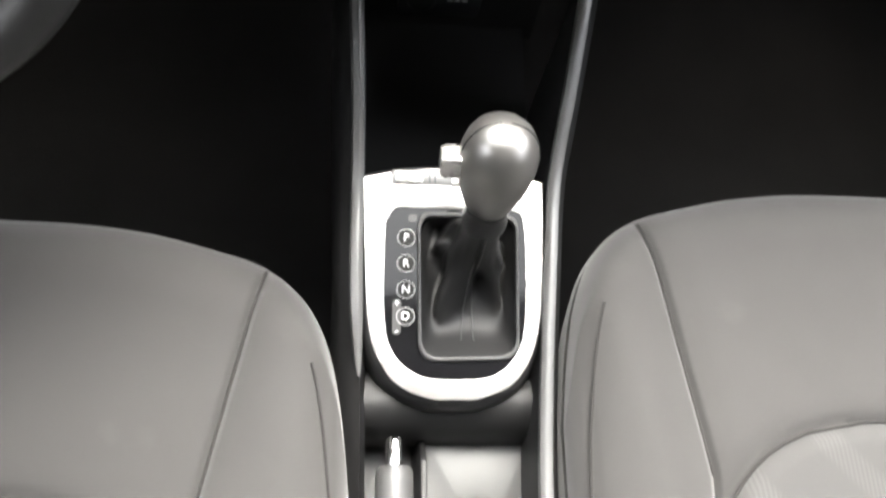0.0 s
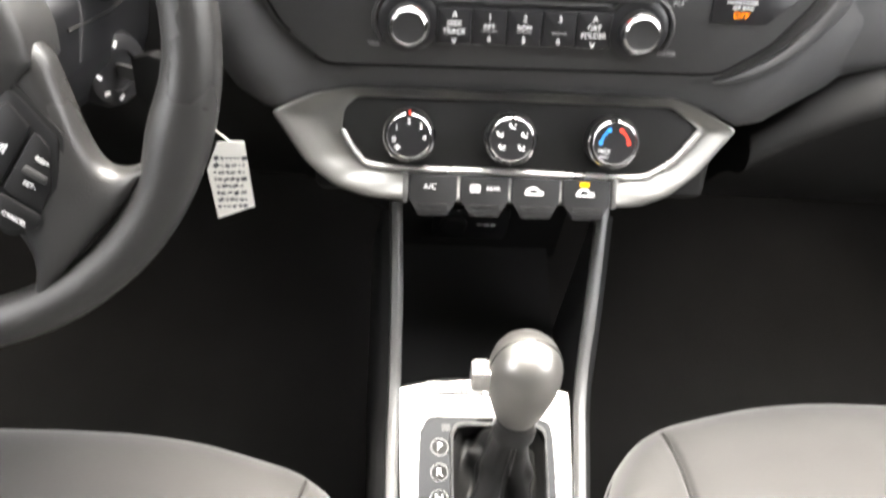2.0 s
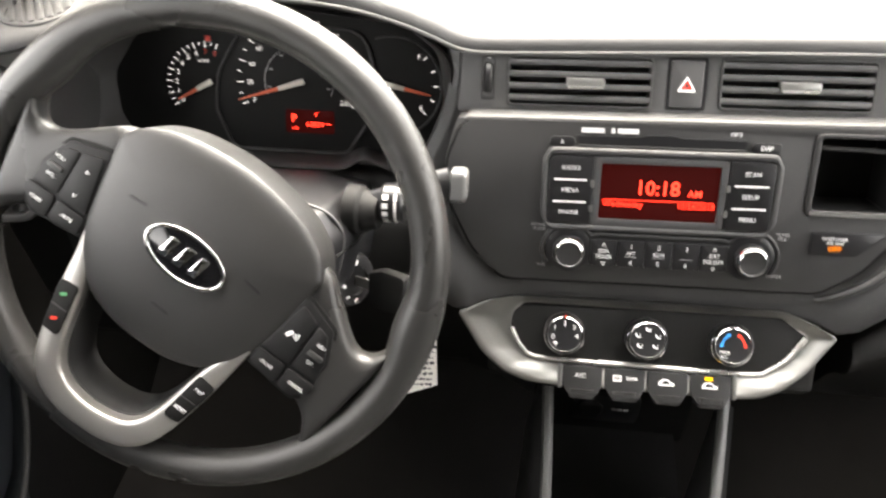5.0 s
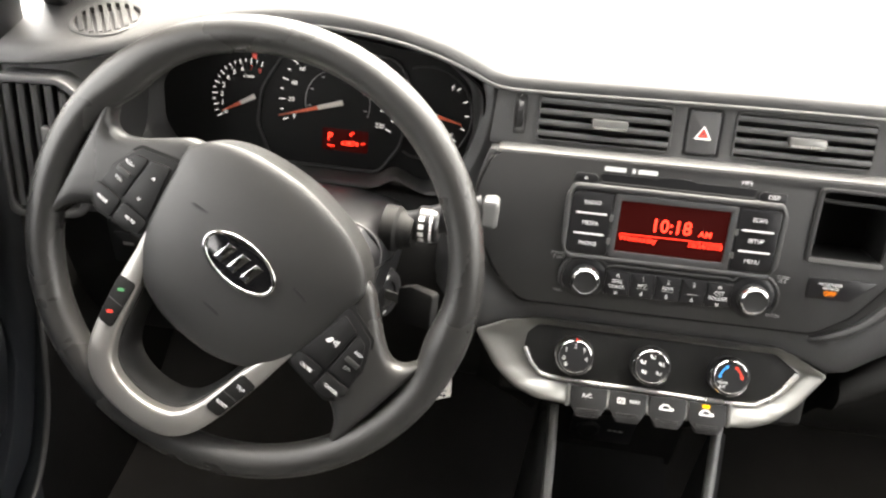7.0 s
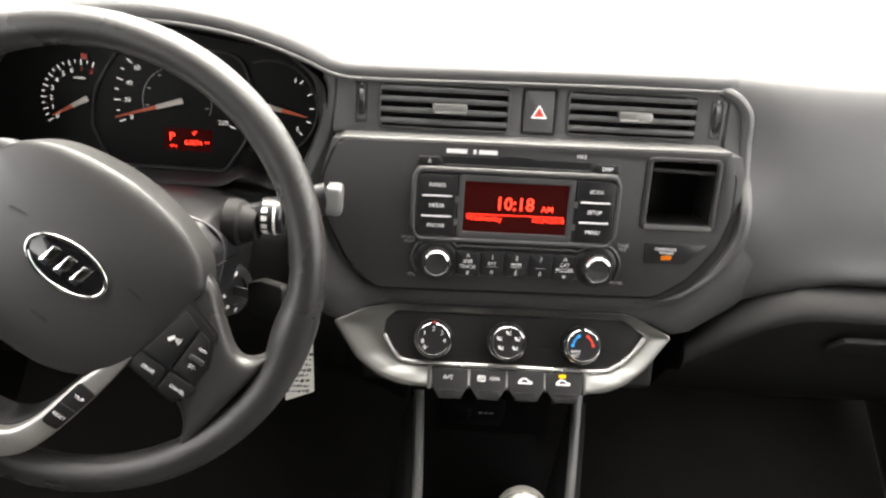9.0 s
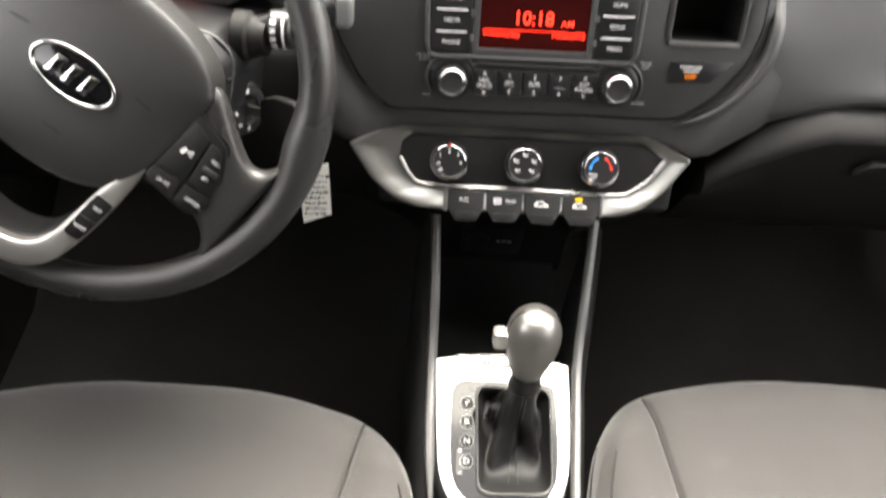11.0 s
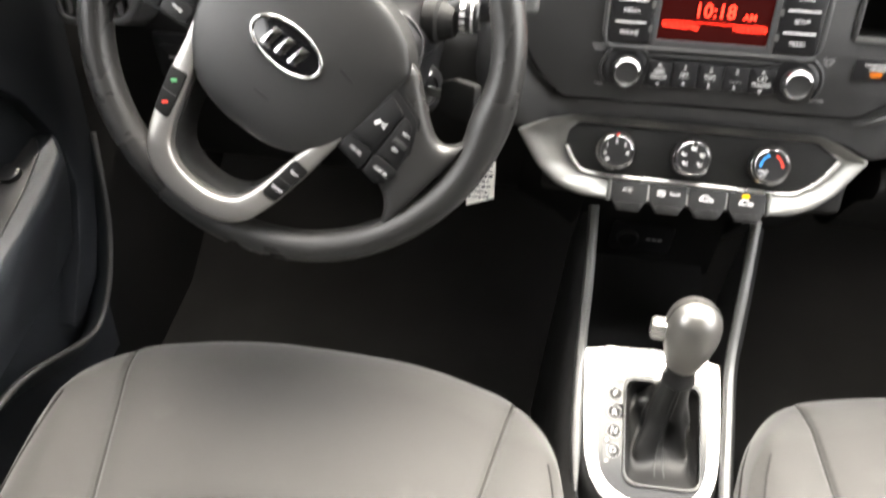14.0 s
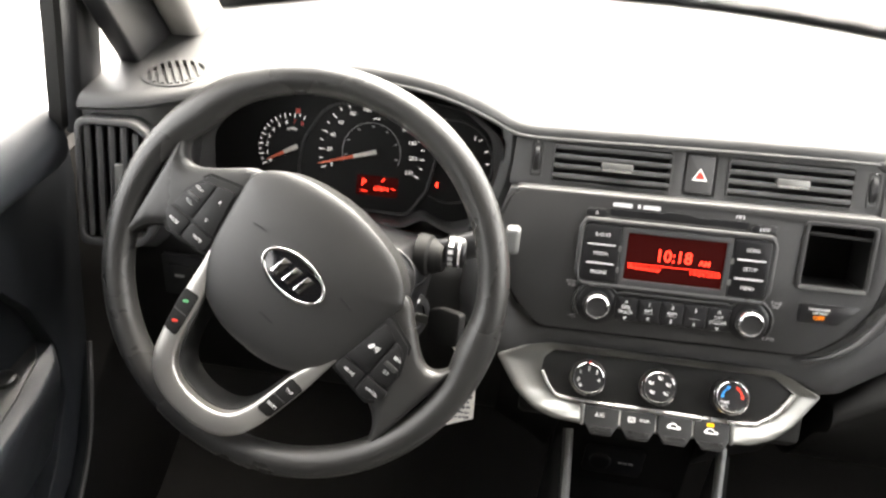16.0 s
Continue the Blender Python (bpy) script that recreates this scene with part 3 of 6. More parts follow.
for s, words, cx in ((-1, ("RADIO", "MEDIA", "PHONE"), -0.083), (1, ("SCAN", "SETUP", "MENU"), 0.073)):
    key_col = part("key_block", plate(rounded([(cx - 0.0195, 0.017), (cx + 0.0195, 0.017), (cx + 0.0195, 0.079), (cx - 0.0195, 0.079)], [0.007 if s < 0 else 0.002, 0.002 if s < 0 else 0.007] * 1 + [0.002 if s < 0 else 0.007, 0.007 if s < 0 else 0.002]), 0.001, 0.0062), BLACK, radio, bevel=0.0012)
    for i, w in enumerate(words):
        yy = 0.0685 - 0.0205 * i
        lettering("key_print", w, 0.0058, cx, yy, 0.0064, WHITE, key_col, wide=0.9)
        if i < 2:
            part("key_divider", box(cx - 0.0145, yy - 0.0113, 0.0060, cx + 0.0145, yy - 0.0099, 0.0070), WHITE, key_col)
    for i in (0, 1):
        part("small_key", plate(box_outline(cx - s * 0.0195 - 0.0018, 0.052 - 0.023 * i, cx - s * 0.0195 + 0.0018, 0.058 - 0.023 * i, 0.001), 0.005, 0.0072), SILVER_DARK, key_col)
for x in (-0.0805, 0.081):
    knob = part("knob_collar", turned([(0.0215, -0.002), (0.0215, 0.0028), (0.0195, 0.004), (0.0150, 0.0042)], 40, m=pose(x, -0.009, 0)), BLACK, radio, "black collar")
    part("knob", turned([(0.0145, 0.003), (0.0143, 0.014), (0.0138, 0.0155)], 40, m=pose(x, -0.009, 0)), BLACK, knob)
    part("chrome_ring", turned([(0.0144, 0.0120), (0.0147, 0.0132), (0.0144, 0.0141), (0.0120, 0.0170), (0.0114, 0.0173), (0.0111, 0.0168), (0.0110, 0.0150)], 48, m=pose(x, -0.009, 0)), CHROME, knob, "chrome ring")
    part("knob_cap", turned([(0.0112, 0.015), (0.0112, 0.0162), (0.008, 0.0158), (0.001, 0.0156)], 40, m=pose(x, -0.009, 0)), FASCIA, knob)
rim_pts = [(-0.0805 + 0.0243 * math.cos(radians(a)), -0.009 + 0.0243 * math.sin(radians(a)), 0.0028) for a in range(215, 34, -12)]
rim_pts += [(-0.054, 0.0072, 0.0032), (-0.03, 0.0068, 0.0032), (0.0, 0.0068, 0.0032), (0.03, 0.0068, 0.0032), (0.0545, 0.0072, 0.0032)]
rim_pts += [(0.081 + 0.0243 * math.cos(radians(a)), -0.009 + 0.0243 * math.sin(radians(a)), 0.0028) for a in range(145, -36, -12)]
part("knob_rim", sweep(rim_pts, rounded([(-0.0020, -0.003), (0.0020, -0.003), (0.0016, 0.0010), (0.0, 0.0018), (-0.0016, 0.0010)], 0.0006, 2)), FASCIA, radio, "raised rim round the knobs and keys", smooth=60)
part("key_strip", plate(rounded([(-0.062, -0.0235), (0.0625, -0.0235), (0.0625, 0.0035), (-0.062, 0.0035)], 0.002), 0, 0.004), BLACK, radio, bevel=0.001)
for i in range(5):
    x0 = -0.0605 + 0.0245 * i
    key = part("preset_key", plate(box_outline(x0, -0.0225, x0 + 0.0235, 0.0022, 0.001), 0.003, 0.0058), BLACK, radio, bevel=0.0008)
    cx = x0 + 0.0118
    if i in (0, 4):
        for yy, tt in ((-0.0015, 0), (-0.0205, 180)):
            lettering("key_print", "^", 0.009, cx, yy - (0.002 if not tt else -0.002), 0.006, WHITE, key, tt)
        for j, w in enumerate(("SEEK", "TRACK") if i == 0 else ("CAT", "FOLDER")):
            lettering("key_print", w, 0.0055, cx, -0.0082 - 0.0055 * j, 0.006, WHITE, key, wide=0.9)
    else:
        for w, yy, sz in (("123"[i - 1], -0.003, 0.0062), (("RPT", "RDM", "")[i - 1], -0.0098, 0.0048), ("456"[i - 1], -0.0185, 0.0062)):
            if w:
                lettering("key_print", w, sz, cx, yy, 0.006, WHITE, key)
        part("key_line", bar(cx, -0.0127, 0.011, 0.0005, 0.0059), GREY_PRINT, key)
# Disc slot with its two little keys.
part("disc_slot", plate(rounded([(-0.077, 0.0885), (0.064, 0.0885), (0.066, 0.0965), (0.010, 0.0965), (0.005, 0.0985), (-0.02, 0.0985), (-0.025, 0.0965), (-0.079, 0.0965)], 0.0012, 2), 0.0, 0.0012), BLACK, radio, "dark disc slot")
part("slot_lip", plate(box_outline(-0.078, 0.0865, 0.065, 0.0888, 0.001), 0.0005, 0.003), FASCIA, radio, bevel=0.0006)
eject = part("eject_key", plate(rounded([(-0.104, 0.0865), (-0.083, 0.0865), (-0.080, 0.091), (-0.083, 0.0955), (-0.102, 0.0955)], 0.003), 0, 0.003), BLACK, radio, bevel=0.0008)
lettering("key_print", "A", 0.0055, -0.092, 0.091, 0.0032, WHITE, eject)
disp = part("display_key", plate(rounded([(0.070, 0.0865), (0.094, 0.0865), (0.094, 0.0955), (0.072, 0.0955), (0.068, 0.091)], 0.003), 0, 0.003), BLACK, radio, bevel=0.0008)
lettering("key_print", "DISP", 0.0055, 0.082, 0.091, 0.0032, WHITE, disp)
bm = None
for x, w in ((-0.066, 0.020), (-0.0485, 0.003), (-0.0355, 0.018)):
    bm = bar(x, 0.1015, w, 0.0042, 0.0001, bm)
part("brand_print", bm, WHITE, radio, "small unreadable white print")
lettering("format_print", "MP3", 0.0055, 0.056, 0.1015, 0.0002, WHITE, radio)
for w, x, y in (("POWER", -0.108, 0.0125), ("PUSH", -0.108, 0.0085), ("VOL", -0.105, -0.026), ("TUNE", 0.107, 0.0135), ("FILE", 0.107, 0.0095), ("ENTER", 0.105, -0.0265)):
    lettering("fascia_print", w, 0.0045, x, y, 0.0002, GREY_PRINT, fascia)
lamp = thing("airbag_lamp", "small black warning panel with a lit orange OFF sign", "warning light", F)
part("lamp_panel", plate(rounded([(0.131, -0.003), (0.171, -0.003), (0.194, 0.0185), (0.131, 0.0175)], 0.002), -0.001, 0.0016), BLACK, lamp, bevel=0.0006)
lettering("lamp_print", "PASSENGER", 0.0042, 0.151, 0.0122, 0.0018, WHITE, lamp)
lettering("lamp_print", "AIR BAG", 0.0040, 0.152, 0.0084, 0.0018, WHITE, lamp)
lettering("lamp_off", "OFF", 0.0066, 0.152, 0.0030, 0.0018, ORANGE_GLOW, lamp)


# ---- centre vents and hazard switch ----
V = facing(0.0135, 0.739, 0.780, 0.5, 1.6)
bezel = thing("vent_bezel", "grey bezel joining the two centre air vents", "bezel", V)
HOLES = [box_outline(-0.1615, -0.0385, -0.0305, 0.0075, 0.005), box_outline(0.0285, -0.0370, 0.1615, 0.0085, 0.005), box_outline(-0.0185, -0.0390, 0.0175, 0.0085, 0.004)]
part("bezel_plate", plate(rounded([(-0.207, -0.045), (0.209, -0.045), (0.213, 0.012), (-0.203, 0.012)], [0.004, 0.004, 0.02, 0.006]), -0.008, 0.0015, HOLES), DASH, bezel, bevel=0.002)
for x in (-0.179, 0.1815):
    wheel_slot = part("thumbwheel_slot", plate(box_outline(x - 0.007, -0.034, x + 0.007, 0.006, 0.004), 0.0, 0.0022, [box_outline(x - 0.0042, -0.030, x + 0.0042, 0.003, 0.003)]), FASCIA, bezel, bevel=0.0008)
    part("thumbwheel", turned([(0.017, -0.0034), (0.0185, -0.002), (0.0185, 0.002), (0.017, 0.0034)], 30, m=pose(x, -0.0135, -0.011, 0, 90, 0)), BLACK, wheel_slot)
    lettering("thumbwheel_mark", "o", 0.004, x, 0.0042, 0.0023, WHITE, wheel_slot)


def vent(x0, x1, y0, y1, tab_x, label):
    ob = thing("air_vent", label, "air vent", V, group="centre air vents")
    w = 0.002
    part("vent_frame", plate(box_outline(x0, y0, x1, y1, 0.005), -0.03, 0.0035, [box_outline(x0 + w, y0 + w, x1 - w, y1 - w, 0.004)]), FASCIA, ob, bevel=0.0009)
    part("vent_back", box(x0 + 0.001, y0 + 0.001, -0.034, x1 - 0.001, y1 - 0.001, -0.030), RUBBER, ob)
    for i in range(4):
        yy = y0 + (y1 - y0) * (i + 0.72) / 4.3
        sl = [(-0.026, -0.0085), (-0.026, -0.0073), (0.000, 0.0030), (0.0024, 0.0025), (0.003, 0.0), (0.0024, -0.0024), (0.000, -0.0030), (-0.003, -0.0029)]
        bm = loft([[(x, yy + b, a) for a, b in sl] for x in (x0 + w, x1 - w)])
        part("slat", bm, DASH, ob, smooth=25)
    ty = (y0 + y1) / 2 - 0.001
    tab = part("slider_tab", plate(rounded([(tab_x - 0.017, ty - 0.0045), (tab_x + 0.017, ty - 0.0045), (tab_x + 0.0175, ty + 0.0045), (tab_x - 0.0175, ty + 0.0045)], 0.002), -0.002, 0.0075), SILVER_DARK, ob, "grey slider tab", bevel=0.0015)
    part("tab_edge", plate(box_outline(tab_x - 0.0155, ty - 0.0048, tab_x + 0.0155, ty - 0.0026, 0.001), 0.0060, 0.0082), PLATE, tab)
    for k in range(6):
        part("vane", box(x0 + 0.012 + k * 0.021, y0 + 0.002, -0.0295, x0 + 0.0132 + k * 0.021, y1 - 0.002, -0.027), BLACK, ob)
    return ob


vent(-0.1615, -0.0305, -0.0385, 0.0075, -0.0905, "dark slatted air vent with grey slider tab, beside the dials")
vent(0.0285, 0.1615, -0.0370, 0.0085, 0.097, "dark slatted air vent with grey slider tab, beside the passenger panel")
hazard = thing("hazard_switch", "grey hazard switch with a red and white triangle", "switch", V)
part("switch_frame", plate(box_outline(-0.0185, -0.0395, 0.0175, 0.0090, 0.004), -0.006, 0.001, [box_outline(-0.0155, -0.0365, 0.0145, 0.006, 0.003)]), BLACK, hazard)
part("switch_key", plate(box_outline(-0.0152, -0.0362, 0.0142, 0.0057, 0.003), -0.006, 0.003), DASH, hazard, bevel=0.0015)
TRI = lambda s, cy: rounded([(-0.0005 - s, cy - s * 0.75), (-0.0005 + s, cy - s * 0.75), (-0.0005, cy + s * 0.9)], 0.0008, 2)
part("triangle", plate(TRI(0.0085, -0.0155), 0.003, 0.0034, [TRI(0.0057, -0.0158)]), WHITE, hazard, "white triangle")
part("triangle_inner", plate(TRI(0.0052, -0.0158), 0.003, 0.0033, [TRI(0.0022, -0.0160)]), RED_PRINT, hazard, "red triangle")


# ---- heater panel ----
H = facing(0, 0.612, 0.569, 0.85, 1.2)
heater = thing("heater_panel", "satin silver heater panel with three round chrome-rimmed knobs", "control panel", H)
OUT = [(-0.181, 0.0065), (-0.156, -0.030), (-0.134, -0.048), (-0.110, -0.0565), (-0.079, -0.0585), (0.085, -0.0585), (0.106, -0.0575), (0.128, -0.0485), (0.149, -0.030), (0.175, 0.0045), (0.143, 0.020), (0.125, 0.0265), (-0.122, 0.0265), (-0.150, 0.0205)]
INN = [(-0.1285, -0.006), (-0.118, -0.024), (-0.096, -0.0345), (0.097, -0.0365), (0.118, -0.030), (0.134, -0.018), (0.150, 0.0025), (0.125, 0.0195), (-0.116, 0.0195), (-0.1265, 0.010)]
out_r, inn_r = [0.003, 0.04, 0.04, 0.04, 0.01, 0.01, 0.04, 0.04, 0.04, 0.003, 0.03, 0.01, 0.02, 0.03], [0.012, 0.015, 0.012, 0.012, 0.02, 0.02, 0.003, 0.008, 0.01, 0.012]
o_pts, i_pts = rounded(OUT, out_r), rounded(INN, inn_r)


def by_angle(pts, n=420, c=(0.0, -0.012)):
    """The outline sampled at even steps of angle as seen from c."""
    out = []
    for k in range(n):
        d = Vector((math.cos(2 * math.pi * k / n), math.sin(2 * math.pi * k / n)))
        best = 0.0
        for q in range(len(pts)):
            a, b = Vector(pts[q - 1]) - Vector(c), Vector(pts[q]) - Vector(c)
            e = b - a
            den = d.x * e.y - d.y * e.x
            if abs(den) > 1e-12:
                s, u = (a.x * e.y - a.y * e.x) / den, (a.x * d.y - a.y * d.x) / den
                if s > best and -1e-6 <= u <= 1 + 1e-6:
                    best = s
        out.append((c[0] + d.x * best, c[1] + d.y * best))
    return out


o_even, i_even = by_angle(o_pts), by_angle(i_pts)
rings = []
for f, z in ((0.0, -0.014), (0.0, 0.0015), (0.03, 0.0032), (0.07, 0.0036), (0.2, 0.0026), (0.45, -0.0005), (0.7, -0.0035), (0.92, -0.0046), (1.0, -0.0040), (1.0, -0.014)):
    rings.append([(a[0] + (b[0] - a[0]) * f, a[1] + (b[1] - a[1]) * f, z) for a, b in zip(o_even, i_even)])
part("silver_trim", loft(rings, True, False), SILVER, heater, "satin silver boat-shaped surround", smooth=50)
part("bright_lip", sweep(spline([(-0.1275, -0.006, -0.0045), (-0.116, -0.0245, -0.0045), (-0.096, -0.0335, -0.0045), (0, -0.035, -0.0045), (0.097, -0.036, -0.0045), (0.117, -0.0305, -0.0045), (0.133, -0.0185, -0.0045), (0.148, 0.0015, -0.0045)], 6), circle(0, 0, 0.0028, 12)), PLATE, heater, "bright inner lip", smooth=80)
part("black_face", plate([(x * 1.01, y * 1.01) for x, y in i_pts], -0.018, -0.009), GLOSS, heater, "gloss black face")
for x in (-0.0765, 0.0005, 0.0785):
    kn = part("heater_knob", turned([(0.0195, -0.0095), (0.0195, 0.004), (0.0185, 0.012), (0.0175, 0.0135)], 48, m=pose(x, -0.0075, 0)), BLACK, heater, "round black knob with chrome rim")
    part("chrome_ring", turned([(0.0197, 0.0080), (0.0202, 0.0096), (0.0198, 0.0106), (0.0166, 0.0138), (0.0160, 0.0142), (0.0157, 0.0138), (0.0156, 0.0120)], 56, m=pose(x, -0.0075, 0)), CHROME, kn, "chrome ring")
    part("knob_face", turned([(0.0161, 0.0125), (0.0161, 0.0132), (0.001, 0.0132)], 40, m=pose(x, -0.0075, 0)), GLOSS, kn)
    part("pointer", box(x - 0.0008, 0.0085, 0.0145, x + 0.0008, 0.0115, 0.0154), RED_PRINT if x < -0.05 else BLACK, kn)
    zf, cy = 0.0134, -0.0075
    if x < -0.05:
        for w, ang in (("0", 195), ("1", 145), ("2", 92), ("3", 42), ("4", -8)):
            lettering("dial_print", w, 0.0065, x + 0.0115 * math.cos(radians(ang)), cy + 0.0105 * math.sin(radians(ang)), zf, WHITE, kn)
        bm = None
        for a in range(4):
            bm = bar(x - 0.0085 + 0.0014 * math.cos(a * math.pi / 2), cy - 0.0085 + 0.0014 * math.sin(a * math.pi / 2), 0.0018, 0.001, zf, bm, a * 90)
        part("fan_mark", bm, WHITE, kn)
    elif x < 0.05:
        for ang in (90, 160, 20, 222, -42):
            px, py = x + 0.0098 * math.cos(radians(ang)), cy + 0.0095 * math.sin(radians(ang))
            bm = bar(px - 0.0012, py + 0.0008, 0.0018, 0.0032, zf, None, 25)
            bm = bar(px + 0.001, py - 0.0008, 0.0034, 0.0011, zf, bm, -10)
            bm = bar(px + 0.0022, py + 0.0013, 0.0014, 0.0011, zf, bm, 40)
            part("airflow_mark", bm, WHITE, kn)
    else:
        for c, a0, a1 in ((BLUE_PRINT, 190, 106), (RED_PRINT, 74, -8)):
            bm = None
            for k in range(4):
                a = a0 + (a1 - a0) * (k + 0.5) / 4
                tick = [(x + r * math.cos(radians(b)), cy + r * math.sin(radians(b))) for r, b in ((0.0092, a - 9), (0.0122 if k in (0, 3) else 0.0112, a - 9), (0.0122 if k in (0, 3) else 0.0112, a + 9), (0.0092, a + 9))]
                bm = plate(tick, zf, zf + 0.0003, bm=bm)
            part("temperature_mark", bm, c, kn)
        for j, w in enumerate(("MAX", "A/C")):
            lettering("dial_print", w, 0.0045, x - 0.0075, cy - 0.0065 - 0.004 * j, zf, WHITE, kn)
for i in range(4):
    x0 = -0.0768 + 0.0398 * i
    b = part("heater_button", loft([[(x0 + 0.001, -0.0375, 0.0), (x0 + 0.0385, -0.0375, 0.0), (x0 + 0.0385, -0.0375, 0.0045), (x0 + 0.001, -0.0375, 0.0045)],
                                    [(x0 + 0.001, -0.0560, 0.0), (x0 + 0.0385, -0.0560, 0.0), (x0 + 0.0385, -0.0560, 0.0065), (x0 + 0.001, -0.0560, 0.0065)],
                                    [(x0 + 0.0065, -0.0640, 0.001), (x0 + 0.033, -0.0640, 0.001), (x0 + 0.033, -0.0640, 0.0105), (x0 + 0.0065, -0.0640, 0.0105)],
                                    [(x0 + 0.009, -0.0685, 0.001), (x0 + 0.0305, -0.0685, 0.001), (x0 + 0.0305, -0.0685, 0.0095), (x0 + 0.009, -0.0685, 0.0095)]]), SWITCH, heater, bevel=0.0012)
    for k in range(5):
        part("rib", box(x0 + 0.0085, -0.0600 - 0.0018 * k, 0.0080 + 0.0003 * k, x0 + 0.031, -0.0594 - 0.0018 * k, 0.0100 + 0.0002 * k), FASCIA, b)
    if i == 0:
        lettering("button_print", "A/C", 0.0062, x0 + 0.0175, -0.0465, 0.0058, WHITE, b)
    else:
        c0 = x0 + 0.0185
        if i == 1:
            lettering("button_print", "REAR", 0.0045, x0 + 0.0265, -0.0465, 0.0058, WHITE, b)
            bm = plate(box_outline(x0 + 0.0085, -0.0497, x0 + 0.0165, -0.0437, 0.0015), 0.0055, 0.0060, [box_outline(x0 + 0.0095, -0.0487, x0 + 0.0155, -0.0447, 0.0008)])
            for k in range(3):
                bm = bar(x0 + 0.0108 + 0.0017 * k, -0.0467, 0.0007, 0.0034, 0.0056, bm)
        else:
            car = rounded([(c0 - 0.0072, -0.0505), (c0 + 0.0072, -0.0505), (c0 + 0.0074, -0.0478), (c0 + 0.0035, -0.0468), (c0 + 0.0015, -0.0443), (c0 - 0.0035, -0.0443), (c0 - 0.0072, -0.0475)], 0.0008, 2)
            bm = plate(car, 0.0055, 0.0061, [rounded([(c0 - 0.0045, -0.0490), (c0 + 0.0045, -0.0490), (c0 + 0.0008, -0.0458), (c0 - 0.003, -0.0458)], 0.0005, 2)])
        part("button_mark", bm, WHITE, b)
    if i == 3:
        part("button_lamp", bar(c0 - 0.001, -0.0412, 0.0072, 0.0032, 0.0052), AMBER_GLOW, b, "lit amber lamp")
for x in (-0.0785, 0.0838):
    part("trim_joint", box(x - 0.0018, -0.0595, 0.0, x + 0.0018, -0.036, 0.0062), SILVER_DARK, heater, bevel=0.0008)


# ---- instrument cluster ----
C = facing(-0.366, 0.782, 0.670, 0.40, 0.6)
cluster = thing("instrument_cluster", "black instrument cluster with three white-marked dials and red needles", "instrument cluster", C)
CL = [(-0.205, 0.000), (-0.185, -0.028), (-0.100, -0.024), (-0.075, -0.034), (0.048, -0.034), (0.066, -0.020), (0.100, -0.036), (0.140, -0.022), (0.152, 0.030), (0.146, 0.078), (0.110, 0.105), (0.0, 0.118), (-0.11, 0.112), (-0.180, 0.085), (-0.208, 0.045)]
cl_pts = rounded(CL, 0.03, 5)
part("dial_board", plate(cl_pts, -0.006, 0.0), DIAL_BLACK, cluster)
rings = []
for k, z in ((0.995, 0.0), (1.0, 0.003), (1.02, 0.016), (1.045, 0.03), (1.075, 0.042), (1.1, 0.046), (1.12, 0.040)):
    rings.append([(x * k, (y - 0.04) * (k if y < 0.04 else 1 + (k - 1) * 0.3) + 0.04, z - 0.25 * max(0.0, 0.03 - y) * (k - 0.995) * 6) for x, y in cl_pts])
part("binnacle", loft(rings, True, False), DASH, cluster, "grey sloping wall round the dials", smooth=60)
cheek = spline([(0.163, 0.115, 0.03), (0.172, 0.09, 0.034), (0.174, 0.06, 0.038), (0.170, 0.03, 0.044), (0.160, 0.0, 0.052), (0.146, -0.03, 0.06)], 6)
part("binnacle_cheek", sweep(cheek, rounded([(-0.016, -0.012), (0.016, -0.012), (0.014, 0.004), (0.002, 0.009), (-0.012, 0.005)], 0.005, 4)), DASH, cluster, "grey rounded cheek beside the dials", smooth=60)
# Raised pods: the speedometer tub in the middle and the side dial rims.
pod = rounded([(-0.078, -0.033), (0.050, -0.033), (0.072, 0.0), (0.082, 0.05), (0.07, 0.1), (-0.062, 0.1), (-0.092, 0.05), (-0.096, 0.01)], [0.014, 0.014, 0.02, 0.05, 0.04, 0.04, 0.05, 0.02])
part("speedometer_rim", plate(pod, 0.0, 0.004, [[(x * 0.965 - 0.0003, (y - 0.03) * 0.955 + 0.0305) for x, y in pod]]), FASCIA, cluster, "dark rim round the speedometer", bevel=0.0012)
part("fuel_rim", plate(circle(0.098, 0.042, 0.0525, 40, -118, 112) + circle(0.098, 0.042, 0.0500, 40, 112, -118), 0.0, 0.003), FASCIA, cluster, bevel=0.001)
TACH, SPEED, FUEL = (-0.104, 0.036), (-0.003, 0.042), (0.098, 0.044)


def ticks(c, r0, r1, a0, a1, n, wid, mat, name):
    bm = None
    for k in range(n):
        a = a0 + (a1 - a0) * k / (n - 1)
        rm = (r0 + r1) / 2 if k % 2 == 0 else (r0 + 2 * r1) / 3
        ln = (r1 - r0) if k % 2 == 0 else (r1 - r0) * 0.55
        bm = bar(c[0] + rm * math.cos(radians(a)), c[1] + rm * math.sin(radians(a)), ln, wid, 0.0002, bm, a)
    return part(name, bm, mat, cluster)


